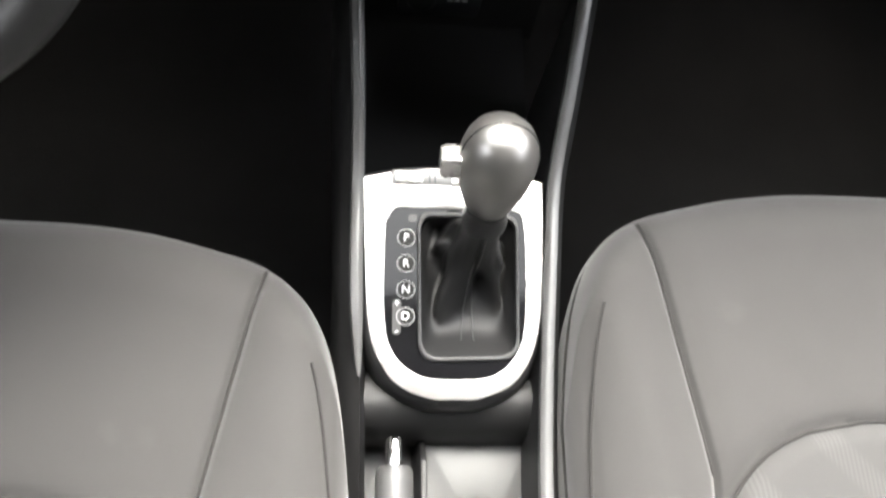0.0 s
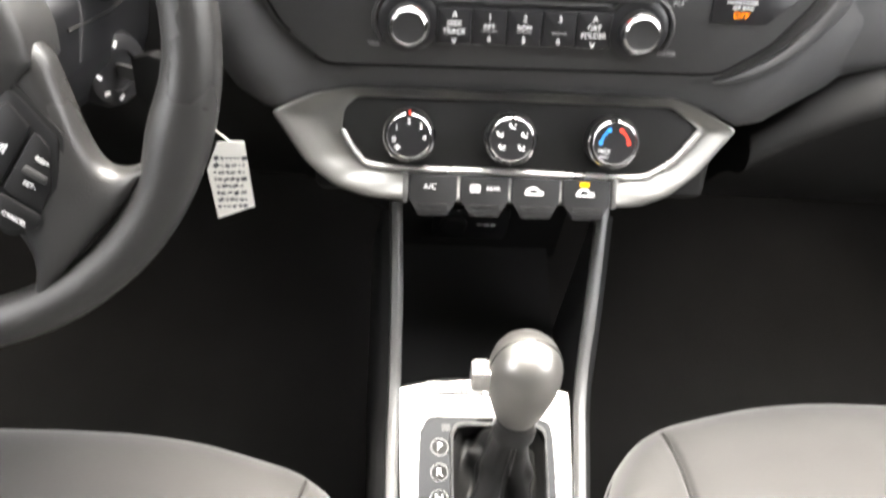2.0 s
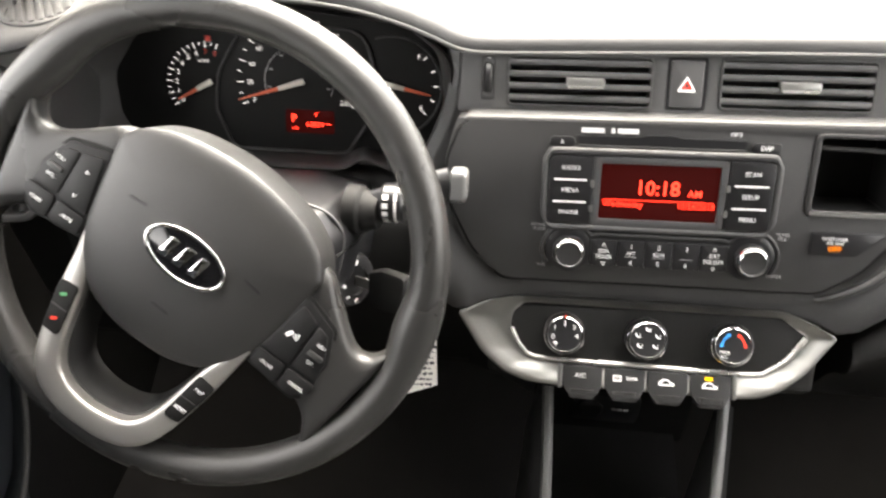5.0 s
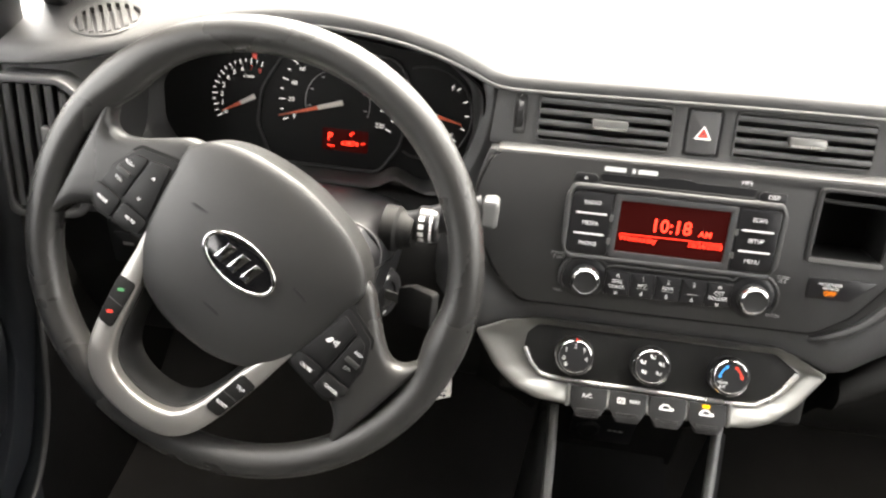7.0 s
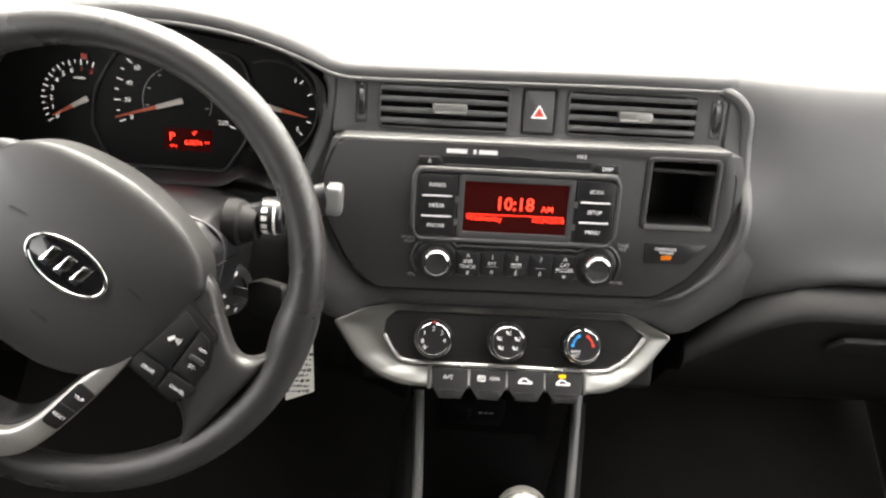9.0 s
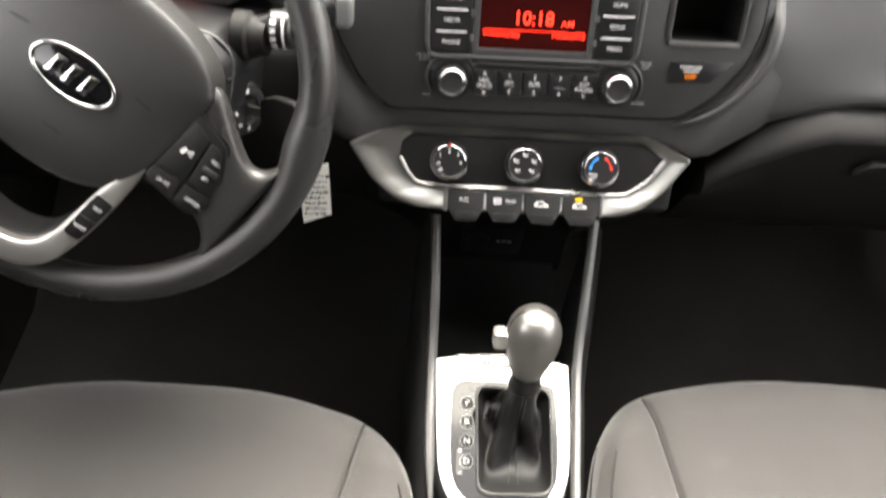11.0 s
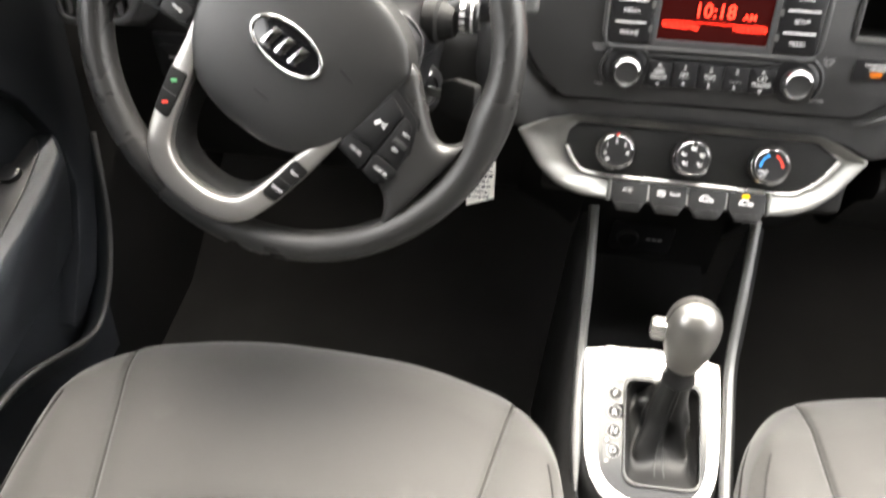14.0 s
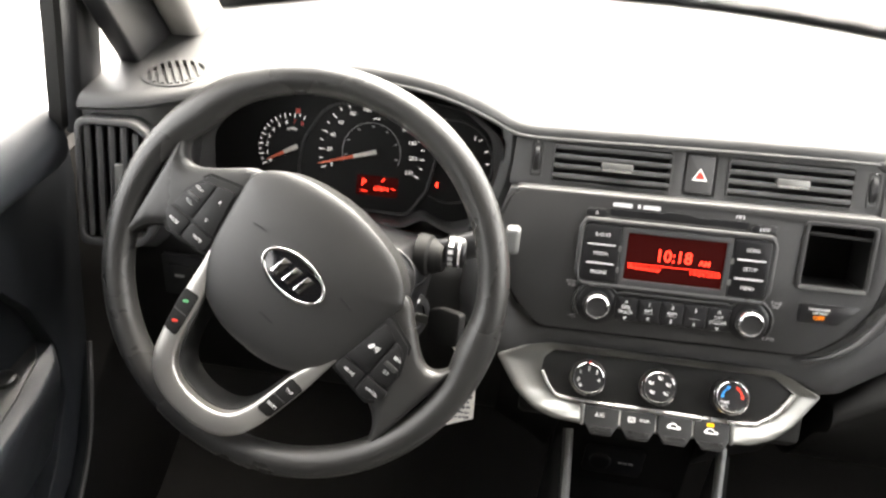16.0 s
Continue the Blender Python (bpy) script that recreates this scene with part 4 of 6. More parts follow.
ticks(TACH, 0.0385, 0.0445, 212, 72, 17, 0.0011, DIAL_GLOW, "tachometer_ticks")
for i in range(9):
    a = 212 + (72 - 212) * i / 8
    lettering("dial_number", str(i), 0.0078, TACH[0] + 0.0335 * math.cos(radians(a)), TACH[1] + 0.0335 * math.sin(radians(a)), 0.0003, RED_PRINT if i > 6 else DIAL_GLOW, cluster)
lettering("dial_print", "x1000r", 0.0045, TACH[0] - 0.002, TACH[1] + 0.0245, 0.0003, DIAL_GLOW, cluster)
part("redline", bar(TACH[0] + 0.004, TACH[1] + 0.0475, 0.006, 0.006, 0.0002), RED_PRINT, cluster)
ticks(SPEED, 0.0605, 0.0675, 202, -22, 23, 0.0012, DIAL_GLOW, "speedometer_ticks")
for i in range(12):
    a = 202 + (-22 - 202) * i / 11
    lettering("dial_number", str(20 * i), 0.0072, SPEED[0] + 0.0535 * math.cos(radians(a)), SPEED[1] + 0.0530 * math.sin(radians(a)), 0.0003, DIAL_GLOW, cluster)
lettering("dial_print", "km/h", 0.0048, SPEED[0] + 0.004, SPEED[1] + 0.0425, 0.0003, DIAL_GLOW, cluster)
arc = [(SPEED[0] + 0.037 * math.cos(radians(a)), SPEED[1] + 0.037 * math.sin(radians(a)), 0.0004) for a in range(-20, 203, 6)]
part("inner_arc", sweep(arc, [(-0.0004, -0.0002), (0.0004, -0.0002), (0.0004, 0.0002), (-0.0004, 0.0002)]), GREY_PRINT, cluster)
bm = None
for k in range(7):
    a = 190 - 200 * k / 6
    bm = bar(SPEED[0] + 0.0325 * math.cos(radians(a)), SPEED[1] + 0.0325 * math.sin(radians(a)), 0.0035, 0.0016, 0.0003, bm)
part("inner_numbers", bm, GREY_PRINT, cluster)
bm = None
for k in range(5):
    a = 42 - 84 * k / 4
    bm = bar(FUEL[0] + 0.045 * math.cos(radians(a)), FUEL[1] + 0.042 * math.sin(radians(a)), 0.0045, 0.0012, 0.0003, bm, a)
part("fuel_ticks", bm, DIAL_GLOW, cluster)
lettering("dial_print", "F", 0.007, FUEL[0] + 0.027, FUEL[1] + 0.029, 0.0003, DIAL_GLOW, cluster)
lettering("dial_print", "E", 0.007, FUEL[0] + 0.030, FUEL[1] - 0.0235, 0.0003, DIAL_GLOW, cluster)


def needle(c, ang, length, label):
    ob = part("needle", plate([(-0.006, -0.0022), (0.004, -0.0026), (length * 0.45, -0.0018), (length, -0.0006), (length, 0.0006), (length * 0.45, 0.0018), (0.004, 0.0026), (-0.006, 0.0022)], 0.006, 0.0072, m=pose(*c, 0, 0, 0, ang)), NEEDLE, cluster, label)
    part("needle_hub", plate([(-0.008, -0.003), (length * 0.32, -0.0024), (length * 0.32, 0.0024), (-0.008, 0.003)], 0.0068, 0.0084, m=pose(*c, 0, 0, 0, ang)), NEEDLE_PALE, ob, "pale needle root", bevel=0.0006)
    part("spindle", turned([(0.0035, 0.0), (0.0035, 0.0068)], 16, m=pose(*c, 0)), BLACK, ob)


needle((-0.103, 0.0365), 208, 0.036, "red tachometer needle")
needle(SPEED, 197, 0.068, "red speedometer needle")
needle(FUEL, -12, 0.042, "red fuel needle")
part("trip_display", plate(box_outline(-0.0185, -0.0115, 0.0345, 0.0135, 0.002), 0.0, 0.0003), SCREEN_RED, cluster, "dim red lit trip display")
lettering("gear_letter", "P", 0.0125, -0.0095, 0.0035, 0.0004, RED_GLOW, cluster)
lettering("trip_letters", "ODO", 0.0035, -0.0085, -0.0065, 0.0004, RED_GLOW, cluster)
lettering("odometer", "63874", 0.0078, 0.0135, -0.0022, 0.0004, RED_GLOW, cluster)
lettering("odometer_unit", "km", 0.004, 0.0285, -0.0008, 0.0004, RED_GLOW, cluster)
lettering("temperature", "4\u00b0", 0.0065, 0.0155, 0.0085, 0.0004, RED_GLOW, cluster)
part("belt_lamp", bar(0.0835, 0.012, 0.0030, 0.0065, 0.0034, r=0.001), RED_GLOW, cluster, "lit red seat-belt lamp")



# ---- steering column, stalks, key ----
W = facing(-0.362, 0.477, 0.733, 0.4045)
column = thing("steering_column", "plastic steering column shroud with ignition lock", "steering column", W)
sect = rounded([(-0.070, -0.078), (0.070, -0.078), (0.090, -0.040), (0.098, 0.008), (0.080, 0.032), (0.030, 0.040), (-0.030, 0.040), (-0.080, 0.032), (-0.098, 0.008), (-0.090, -0.040)], [0.03, 0.03, 0.03, 0.02, 0.012, 0.03, 0.03, 0.012, 0.02, 0.03], 5)
# Black here carries the shadow that the wheel hub throws on the shroud.
part("shroud", loft([[(x * k, y * k - dy, z) for x, y in sect] for z, k, dy in ((-0.050, 0.70, 0.006), (-0.056, 0.78, 0.006), (-0.085, 0.90, 0.004), (-0.125, 1.0, 0.002), (-0.20, 1.0, 0.010), (-0.27, 0.98, 0.026))]), BLACK, column, "moulded column shroud, blackened for the hub's shadow", smooth=40)
part("shroud_split", sweep([(0.0860 * k + 0.0012, -0.012, z) for z, k in ((-0.085, 0.99), (-0.125, 1.09), (-0.20, 1.09))], circle(0, 0, 0.0012, 6), up=(0, 1, 0)), RUBBER, column, "dark joint of the two shroud halves")
# Paler than the shroud, to show the lit strip along its top edge.
part("shroud_lit_edge", sweep(spline([(0.020, 0.0340, -0.095), (0.060, 0.0295, -0.092), (0.082, 0.018, -0.094), (0.0895, -0.002, -0.098), (0.084, -0.034, -0.098)], 6), circle(0, 0, 0.0016, 12), up=(0, 0, 1)), DASH, column, "raised edge round the shroud, paler for its lit strip")
lock = part("ignition_lock", turned([(0.027, -0.03), (0.026, -0.004), (0.0235, 0.002), (0.021, 0.0035), (0.0135, 0.0035), (0.0135, 0.001), (0.001, 0.001)], 32, m=pose(0.090, -0.054, -0.140, 0, 62, 0)), BLACK, column, "round ignition lock with white marks")
bm = None
for k in range(5):
    bm = bar(0.0182 * math.cos(radians(95 + 42 * k)), 0.0182 * math.sin(radians(95 + 42 * k)), 0.0045, 0.0026, 0.0034, bm, 60 + 40 * k, m=pose(0.090, -0.054, -0.140, 0, 62, 0))
part("lock_marks", bm, WHITE, lock)
key_ob = thing("car_key", "black-headed car key standing in the ignition lock", "key", W @ pose(0.090, -0.054, -0.140, 0, 62, 0) @ pose(0, 0, 0, 0, 0, 90))
part("key_blade", box(-0.0045, -0.0012, 0.0, 0.0045, 0.0012, 0.022), SILVER_DARK, key_ob)
part("key_head", plate(rounded([(-0.014, 0.0), (0.014, 0.0), (0.019, 0.014), (0.018, 0.040), (-0.018, 0.040), (-0.019, 0.014)], 0.005), -0.006, 0.006, m=pose(0, 0, 0.02, 90, 0, 0)), RUBBER, key_ob, bevel=0.002)


def stalk(side, label):
    ob = thing("stalk", label, "stalk", W @ pose(side * 0.092, 0.018, -0.125))
    arm = spline([(0, 0, 0), (side * 0.032, 0.010, 0.002), (side * 0.062, 0.022, 0.003), (side * 0.084, 0.028, 0.002)], 6)
    part("boot", turned([(0.022, -0.004), (0.0215, 0.008), (0.0185, 0.011), (0.0185, 0.014), (0.0165, 0.017), (0.016, 0.020), (0.0145, 0.024)], 28, m=pose(0, 0, 0, 0, side * 82, 0)), RUBBER, ob)
    part("arm", sweep(arm, oval(0, 0, 0.0085, 0.0125, 20), up=(0, 1, 0), scales=[1 + 0.25 * k / len(arm) for k in range(len(arm))]), BLACK, ob)
    at = pose(side * 0.026, 0.009, 0.002, 0, side * 88, 0)
    ring = part("twist_ring", turned([(0.0150, 0.0), (0.0165, 0.002), (0.0165, 0.018), (0.0150, 0.020)], 28, m=at), BLACK, ob)
    for k in range(7):
        a = 150 + 26 * k
        for q, ww, hh in ((0.005, 0.005, 0.0022), (0.0135, 0.0022, 0.0034)):
            mm = at @ pose(0, 0, 0, 0, 0, a) @ pose(0.0166, 0, q)
            part("stalk_mark", box(-0.0003, -hh, -ww / 2, 0.0003, hh, ww / 2, None, mm), WHITE, ring)
    part("tip", loft([[(side * sx, y * k + 0.0285, z * k + 0.002) for y, z in rounded([(-0.014, -0.012), (0.014, -0.012), (0.014, 0.012), (-0.014, 0.012)], 0.006)] for sx, k in ((0.083, 0.75), (0.085, 0.96), (0.093, 1.0), (0.0965, 0.93), (0.098, 0.75))]), RAIL, ob, "grey block-shaped end", smooth=45)


stalk(1, "black wiper stalk with white marks and a grey block-shaped end")
stalk(-1, "black light stalk with a grey end behind the steering wheel")

tag_ob = thing("paper_tag", "white paper tag with handwriting hanging from the key", "paper tag", pose(-0.213, 0.588, 0.521) @ pose(0, 0, 0, 79, 4, 8))
part("paper", plate([(-0.013, -0.039), (0.0165, -0.027), (0.0118, 0.037), (-0.008, 0.036), (-0.0175, 0.010)], 0, 0.0006), PAPER, tag_ob)
rng = random.Random(5)
for i in range(8):
    x = -0.013 + 0.002 * rng.random()
    while x < 0.010:
        w = 0.0014 + 0.0032 * rng.random()
        stroke = bar(x + w / 2, 0.021 - 0.0068 * i + 0.0008 * rng.random(), w, 0.0009 + 0.0026 * rng.random(), 0.0007, None, rng.uniform(-35, 50))
        part("pen_stroke", stroke, INK, tag_ob)
        x += w + 0.0006 + 0.0012 * rng.random()
part("string", sweep(spline([(0.002, 0.036, 0.0006), (-0.010, 0.052, 0.004), (-0.024, 0.075, 0.005)], 5), circle(0, 0, 0.0008, 6)), PAPER, tag_ob)


# ---- steering wheel, turned to the right ----
WHEEL = facing(-0.3696, 0.5065, 0.7269, 0.554) @ pose(0, 0, 0, 0, -0.65, -33)
wheel = thing("steering_wheel", "dark grey steering wheel, turned aside, with silver lower spokes", "steering wheel", WHEEL)
RIM_R = 0.1797
n = 96
bm = bmesh.new()
rings = []
for k in range(n):
    a = 2 * math.pi * k / n
    deg = math.degrees(a) % 360
    thumb = sum(math.exp(-((((deg - c + 180) % 360) - 180) / 9.0) ** 2) for c in (17, 163))
    rx, ry = 0.0147 + 0.0030 * thumb, 0.0160 + 0.001 * thumb
    off = -0.0028 * thumb
    c0 = Vector((math.cos(a), math.sin(a), 0))
    rings.append([tuple(c0 * (RIM_R + off + rx * math.cos(b)) + Vector((0, 0, ry * math.sin(b)))) for b in [2 * math.pi * j / 20 for j in range(20)]])
rings.append(rings[0])
loft(rings, True, False, bm)
bmesh.ops.remove_doubles(bm, verts=bm.verts, dist=1e-6)
part("rim", bm, LEATHER, wheel, smooth=80)


def dome(outline, z0, z1, bulge, rx, ry, m=None, power=2.3):
    """A cushion-like cap over an outline with a softly rounded shoulder; towards the middle it turns oval."""
    rings = [[(x, y, z0) for x, y in outline]]
    for k in range(15):
        th = math.pi / 2 * k / 14
        s = max(math.cos(th), 0.0) ** (2 / power) if k < 14 else 0.012
        z = z1 + bulge * math.sin(th) ** (2 / power)
        ring = []
        for x, y in outline:
            a = math.atan2(y / ry, x / rx)
            q = 1 - s
            ring.append((x * s * (1 - q) + rx * math.cos(a) * s * q, y * s * (1 - q) + ry * math.sin(a) * s * q, z))
        rings.append(ring)
    return loft(rings, True, True)


def dished(bm, rise=0.0105):
    """Lifts the inner part of a spoke so that it runs from the proud hub down to the rim."""
    for v in bm.verts:
        f = min(max((abs(v.co.x) - 0.118) / 0.05, 0.0), 1.0)
        v.co.z += rise * (1 - 0.2 * f * f * (3 - 2 * f))
    return bm


HUB = smooth_loop([(-0.0925, 0.040), (-0.087, -0.010), (-0.078, -0.045), (-0.058, -0.073), (-0.030, -0.086), (0.0, -0.089), (0.030, -0.086), (0.058, -0.073), (0.078, -0.045), (0.087, -0.010), (0.0925, 0.040), (0.0925, 0.040), (0.078, 0.057), (0.048, 0.0705), (0.0, 0.077), (-0.048, 0.0705), (-0.078, 0.057), (-0.0925, 0.040), (-0.0925, 0.040)][:-2], 6)
HUB = [(x, y - 0.003) for x, y in HUB]
part("airbag_cover", dome(HUB, -0.035, 0.002, 0.0140, 0.086, 0.082), PAD, wheel, "smooth dark airbag cover", smooth=80)
for x, y, t in ((-0.052, 0.008, 8), (0.004, -0.052, -2), (0.052, 0.006, -8)):
    part("airbag_mark", bar(x, y, 0.016, 0.0022, 0.0151 - 0.0008 * (abs(x) > 0.02), None, t, r=0.0008), BLACK, wheel, "faint moulded print")
emblem = part("emblem", plate(oval(0, -0.0055, 0.034, 0.0185, 56), 0.012, 0.0178), GLOSS, wheel, "black oval emblem with chrome shapes", bevel=0.001)
part("emblem_ring", plate(oval(0, -0.0055, 0.035, 0.0195, 56), 0.012, 0.0192, [oval(0, -0.0055, 0.0315, 0.0162, 56)]), CHROME, emblem, "chrome ring", bevel=0.0012, segments=3)
for x0 in (-0.0205, -0.0070, 0.0065):
    pts = ((x0, -0.0145), (x0 + 0.0080, -0.0145), (x0 + 0.0125, 0.0030), (x0 + 0.0045, 0.0030))
    part("emblem_bar", plate(pts, 0.0175, 0.0190), CHROME, emblem, bevel=0.0005)
for s in (-1, 1):
    podm = Matrix.Diagonal((s, 1, 1, 1))
    top_line = spline([(0.060, 0.046, 0.001), (0.092, 0.0435, 0.0035), (0.110, 0.0305, 0.0045), (0.131, 0.0130, 0.0055), (0.145, 0.0065, 0.0060), (0.156, 0.0110, 0.006), (0.164, 0.0260, 0.005), (0.170, 0.046, 0.002)], 5)
    low_line = spline([(0.060, -0.050, 0.001), (0.086, -0.051, 0.0035), (0.108, -0.053, 0.0045), (0.128, -0.057, 0.0055), (0.141, -0.0675, 0.0060), (0.1475, -0.083, 0.006), (0.150, -0.098, 0.005), (0.149, -0.118, 0.002)], 5)
    rings = []
    for p, q in zip(top_line, low_line):
        mid, arm = (p + q) / 2, (p - q) / 2
        ring = []
        for k in range(40):
            c, sn = math.cos(2 * math.pi * k / 40), math.sin(2 * math.pi * k / 40)
            u = math.copysign(abs(c) ** 0.42, c)
            ring.append((s * (mid.x + arm.x * u), mid.y + arm.y * u, mid.z - 0.014 + 0.014 * math.copysign(abs(sn) ** 0.62, sn)))
        rings.append(ring)
    part("spoke", loft(rings), LEATHER, wheel, "dark side spoke flowing into the rim", smooth=80)
    pod = part("switch_pod", dished(plate(rounded([(0.0885, 0.0225), (0.121, 0.0115), (0.1335, -0.014), (0.1365, -0.040), (0.122, -0.0525), (0.078, -0.047)], 0.006), -0.016, -0.0045, m=podm)), SWITCH, wheel, "black switch pod", bevel=0.0012)
    part("pod_gap", dished(plate([(0.108 + (x - 0.108) * 1.09, -0.018 + (y + 0.018) * 1.09) for x, y in rounded([(0.0885, 0.0225), (0.121, 0.0115), (0.1335, -0.014), (0.1365, -0.040), (0.122, -0.0525), (0.078, -0.047)], 0.006)], -0.016, -0.0058, m=podm)), RUBBER, pod, "dark gap round the switch pod")
    keys = [rounded([(0.0915, 0.0155), (0.1075, 0.0095), (0.1075, -0.031), (0.0825, -0.031)], 0.003), rounded([(0.1095, 0.009), (0.1195, 0.0055), (0.130, -0.015), (0.132, -0.031), (0.1095, -0.031)], 0.003), rounded([(0.0805, -0.033), (0.1065, -0.033), (0.1065, -0.051), (0.081, -0.0475)], 0.004), rounded([(0.1085, -0.033), (0.134, -0.033), (0.134, -0.041), (0.122, -0.0515), (0.1085, -0.0515)], 0.004)]
    for i, kp in enumerate(keys):
        kx, ky = sum(p[0] for p in kp) / len(kp), sum(p[1] for p in kp) / len(kp)
        kb = part("switch_key", dished(plate(kp, -0.006, -0.0025 - 0.0006 * (i == 1), m=podm)), SWITCH, pod, bevel=0.001)
        top = 0.0082
        px, py = (podm @ Vector((kx, ky, 0)))[:2]
        if s < 0 and i in (1, 2, 3):
            words = {1: ("VOL+", "VOL-"), 2: ("MUTE",), 3: ("MODE",)}[i]
        elif s > 0 and i in (1, 2, 3):
            words = {1: ("RES+", "SET-"), 2: ("CRUISE",), 3: ("CANCEL",)}[i]
        else:
            words = ()
        for j, w in enumerate(words):
            lettering("key_print", w, 0.0040, px, py + (0.009 - 0.016 * j if len(words) > 1 else 0), top, WHITE, kb, wide=0.9)
        if i == 1:
            part("rocker_ridge", plate(box_outline(kx - 0.0065, ky - 0.0022, kx + 0.0065, ky + 0.0022, 0.0015), 0.0045, 0.0096, m=podm), SKIRT, kb, bevel=0.0008)
        if i == 0:
            if s < 0:
                for yy, tt in ((0.001, 0), (-0.018, 180)):
                    lettering("key_print", "^", 0.007, px, py + yy + 0.006, top, WHITE, kb, tt)
            else:
                kx, ky = px, py
                bm = bar(kx - 0.003, ky, 0.003, 0.006, top, None, -30)
                for q in range(3):
                    bm = bar(kx + 0.001 + 0.0016 * q, ky + 0.001, 0.0008, 0.003 + 0.0015 * q, top, bm)
                part("voice_mark", bm, WHITE, kb)
# Silver trim of the two lower spokes, joined along the rim; it climbs from the rim to the proud hub.
climb = lambda y: 0.0110 - 0.0105 * min(max((y + 0.145) / 0.085, 0.0), 1.0)


def climbing(bm):
    for v in bm.verts:
        v.co.z += climb(v.co.y)
    return bm


outer = [(0.0790, -0.042), (0.0765, -0.062), (0.0735, -0.085), (0.0685, -0.112), (0.0620, -0.137), (0.0530, -0.1565), (0.0390, -0.1695), (0.0195, -0.1760)]
inner = [(0.0735, -0.042), (0.0610, -0.066), (0.0545, -0.084), (0.0495, -0.106), (0.0440, -0.127), (0.0355, -0.1430), (0.0240, -0.1515), (0.0115, -0.1550)]
out_line = spline([(-x, y, 0) for x, y in outer] + [(0, -0.1775, 0)] + [(x, y, 0) for x, y in outer[::-1]], 5)
in_line = spline([(-x, y, 0) for x, y in inner] + [(0, -0.1560, 0)] + [(x, y, 0) for x, y in inner[::-1]], 5)
rings = []
for p, q in zip(out_line, in_line):
    ring = []
    for k in range(24):
        c, sn = math.cos(2 * math.pi * k / 24), math.sin(2 * math.pi * k / 24)
        at = (p + q) / 2 + (p - q) / 2 * math.copysign(abs(c) ** 0.4, c)
        ring.append((at.x, at.y, climb(at.y) - 0.003 + 0.009 * math.copysign(abs(sn) ** 0.4, sn)))
    rings.append(ring)
part("silver_trim", loft(rings), SPOKE_SILVER, wheel, "satin silver trim of the lower spokes", smooth=70)
part("trim_backing", loft([[(p.x * 0.9, p.y + 0.004, climb(p.y) - 0.006), (q.x * 0.985, q.y + 0.0015, climb(q.y) - 0.006), (q.x * 0.96, q.y + 0.004, climb(q.y) - 0.042), (p.x * 0.86, p.y + 0.008, climb(p.y) - 0.042)] for p, q in zip(out_line, in_line)]), SKIRT, wheel, "dark grey backing of the lower spokes", smooth=50)
for s in (-1, 1):
    pad = part("lower_switch", climbing(plate(rounded([(s * 0.0570, -0.081), (s * 0.0735, -0.083), (s * 0.0650, -0.123), (s * 0.0500, -0.1235)], 0.004), 0.003, 0.0072)), DIAL_BLACK, wheel, "small black switch with two keys", bevel=0.001)
    part("key_gap", climbing(plate([(s * 0.0540, -0.1030), (s * 0.0690, -0.1030), (s * 0.0690, -0.1022), (s * 0.0540, -0.1022)], 0.0070, 0.0074)), SKIRT, pad)
    for j in (0, 1):
        yy = -0.0920 - 0.020 * j
        if s < 0:
            part("phone_mark", bar(-0.0640 + 0.004 * j, yy, 0.0055, 0.0026, climb(yy) + 0.0074, None, 35, r=0.001), GREEN_PRINT if j == 0 else RED_PRINT, pad)
        else:
            lettering("key_print", ("TRIP", "RESET")[j], 0.0042, 0.0640 - 0.004 * j, yy, climb(yy) + 0.0075, WHITE, pad)

# The hub and spokes stand a little proud of the rim.
for ob in wheel.children:
    if not ob.name.startswith("rim"):
        ob.matrix_basis = pose(0, 0.005, 0.006)


# ---- centre console ----
console = thing("centre_console", "dark plastic centre console with pale side rails", "centre console", pose(0, 0.35, 0.0))


def on_console(bm):
    bmesh.ops.translate(bm, verts=bm.verts, vec=(0, -0.35, 0))
    return bm


R_LINE = [(0.093, 0.610, 0.482), (0.0885, 0.55, 0.430), (0.083, 0.49, 0.380), (0.0785, 0.42, 0.364), (0.0735, 0.34, 0.352), (0.069, 0.25, 0.343), (0.067, 0.12, 0.338), (0.067, -0.1, 0.335)]
L_LINE = [(-0.084, 0.610, 0.476), (-0.0805, 0.55, 0.424), (-0.079, 0.49, 0.372), (-0.0785, 0.42, 0.358), (-0.0765, 0.365, 0.347), (-0.0745, 0.33, 0.339)]
rail_sec = rounded([(-0.0065, -0.012), (0.004, -0.012), (0.005, 0.001), (0.001, 0.005), (-0.005, 0.003)], 0.0025, 3)
part("side_rail", on_console(sweep(spline(R_LINE, 8), rail_sec)), RAIL, console, "pale grey rail", smooth=50)
left_rail = spline(L_LINE, 8)
part("side_rail", on_console(sweep(left_rail, [(-x, y) for x, y in rail_sec], scales=[min(1.0, 0.25 + (len(left_rail) - 1 - k) / 14) for k in range(len(left_rail))])), RAIL, console, "pale grey rail running out beside the shift plate", smooth=50)
for s, line_pts in ((1, R_LINE), (-1, L_LINE[:5] + [(-0.074, 0.25, 0.335), (-0.072, 0.12, 0.33), (-0.072, -0.1, 0.33)])):
    rings = []
    for p in spline(line_pts, 4):
        x, y, z = p
        rings.append([(x - s * 0.002, y, z - 0.004), (x + s * 0.012, y, z - 0.014), (x + s * 0.020, y, z - 0.06), (x + s * 0.03, y, 0.0), (x - s * 0.004, y, 0.0), (x - s * 0.006, y, z - 0.02)])
    part("side_wall", on_console(loft(rings)), CONSOLE, console, smooth=50)
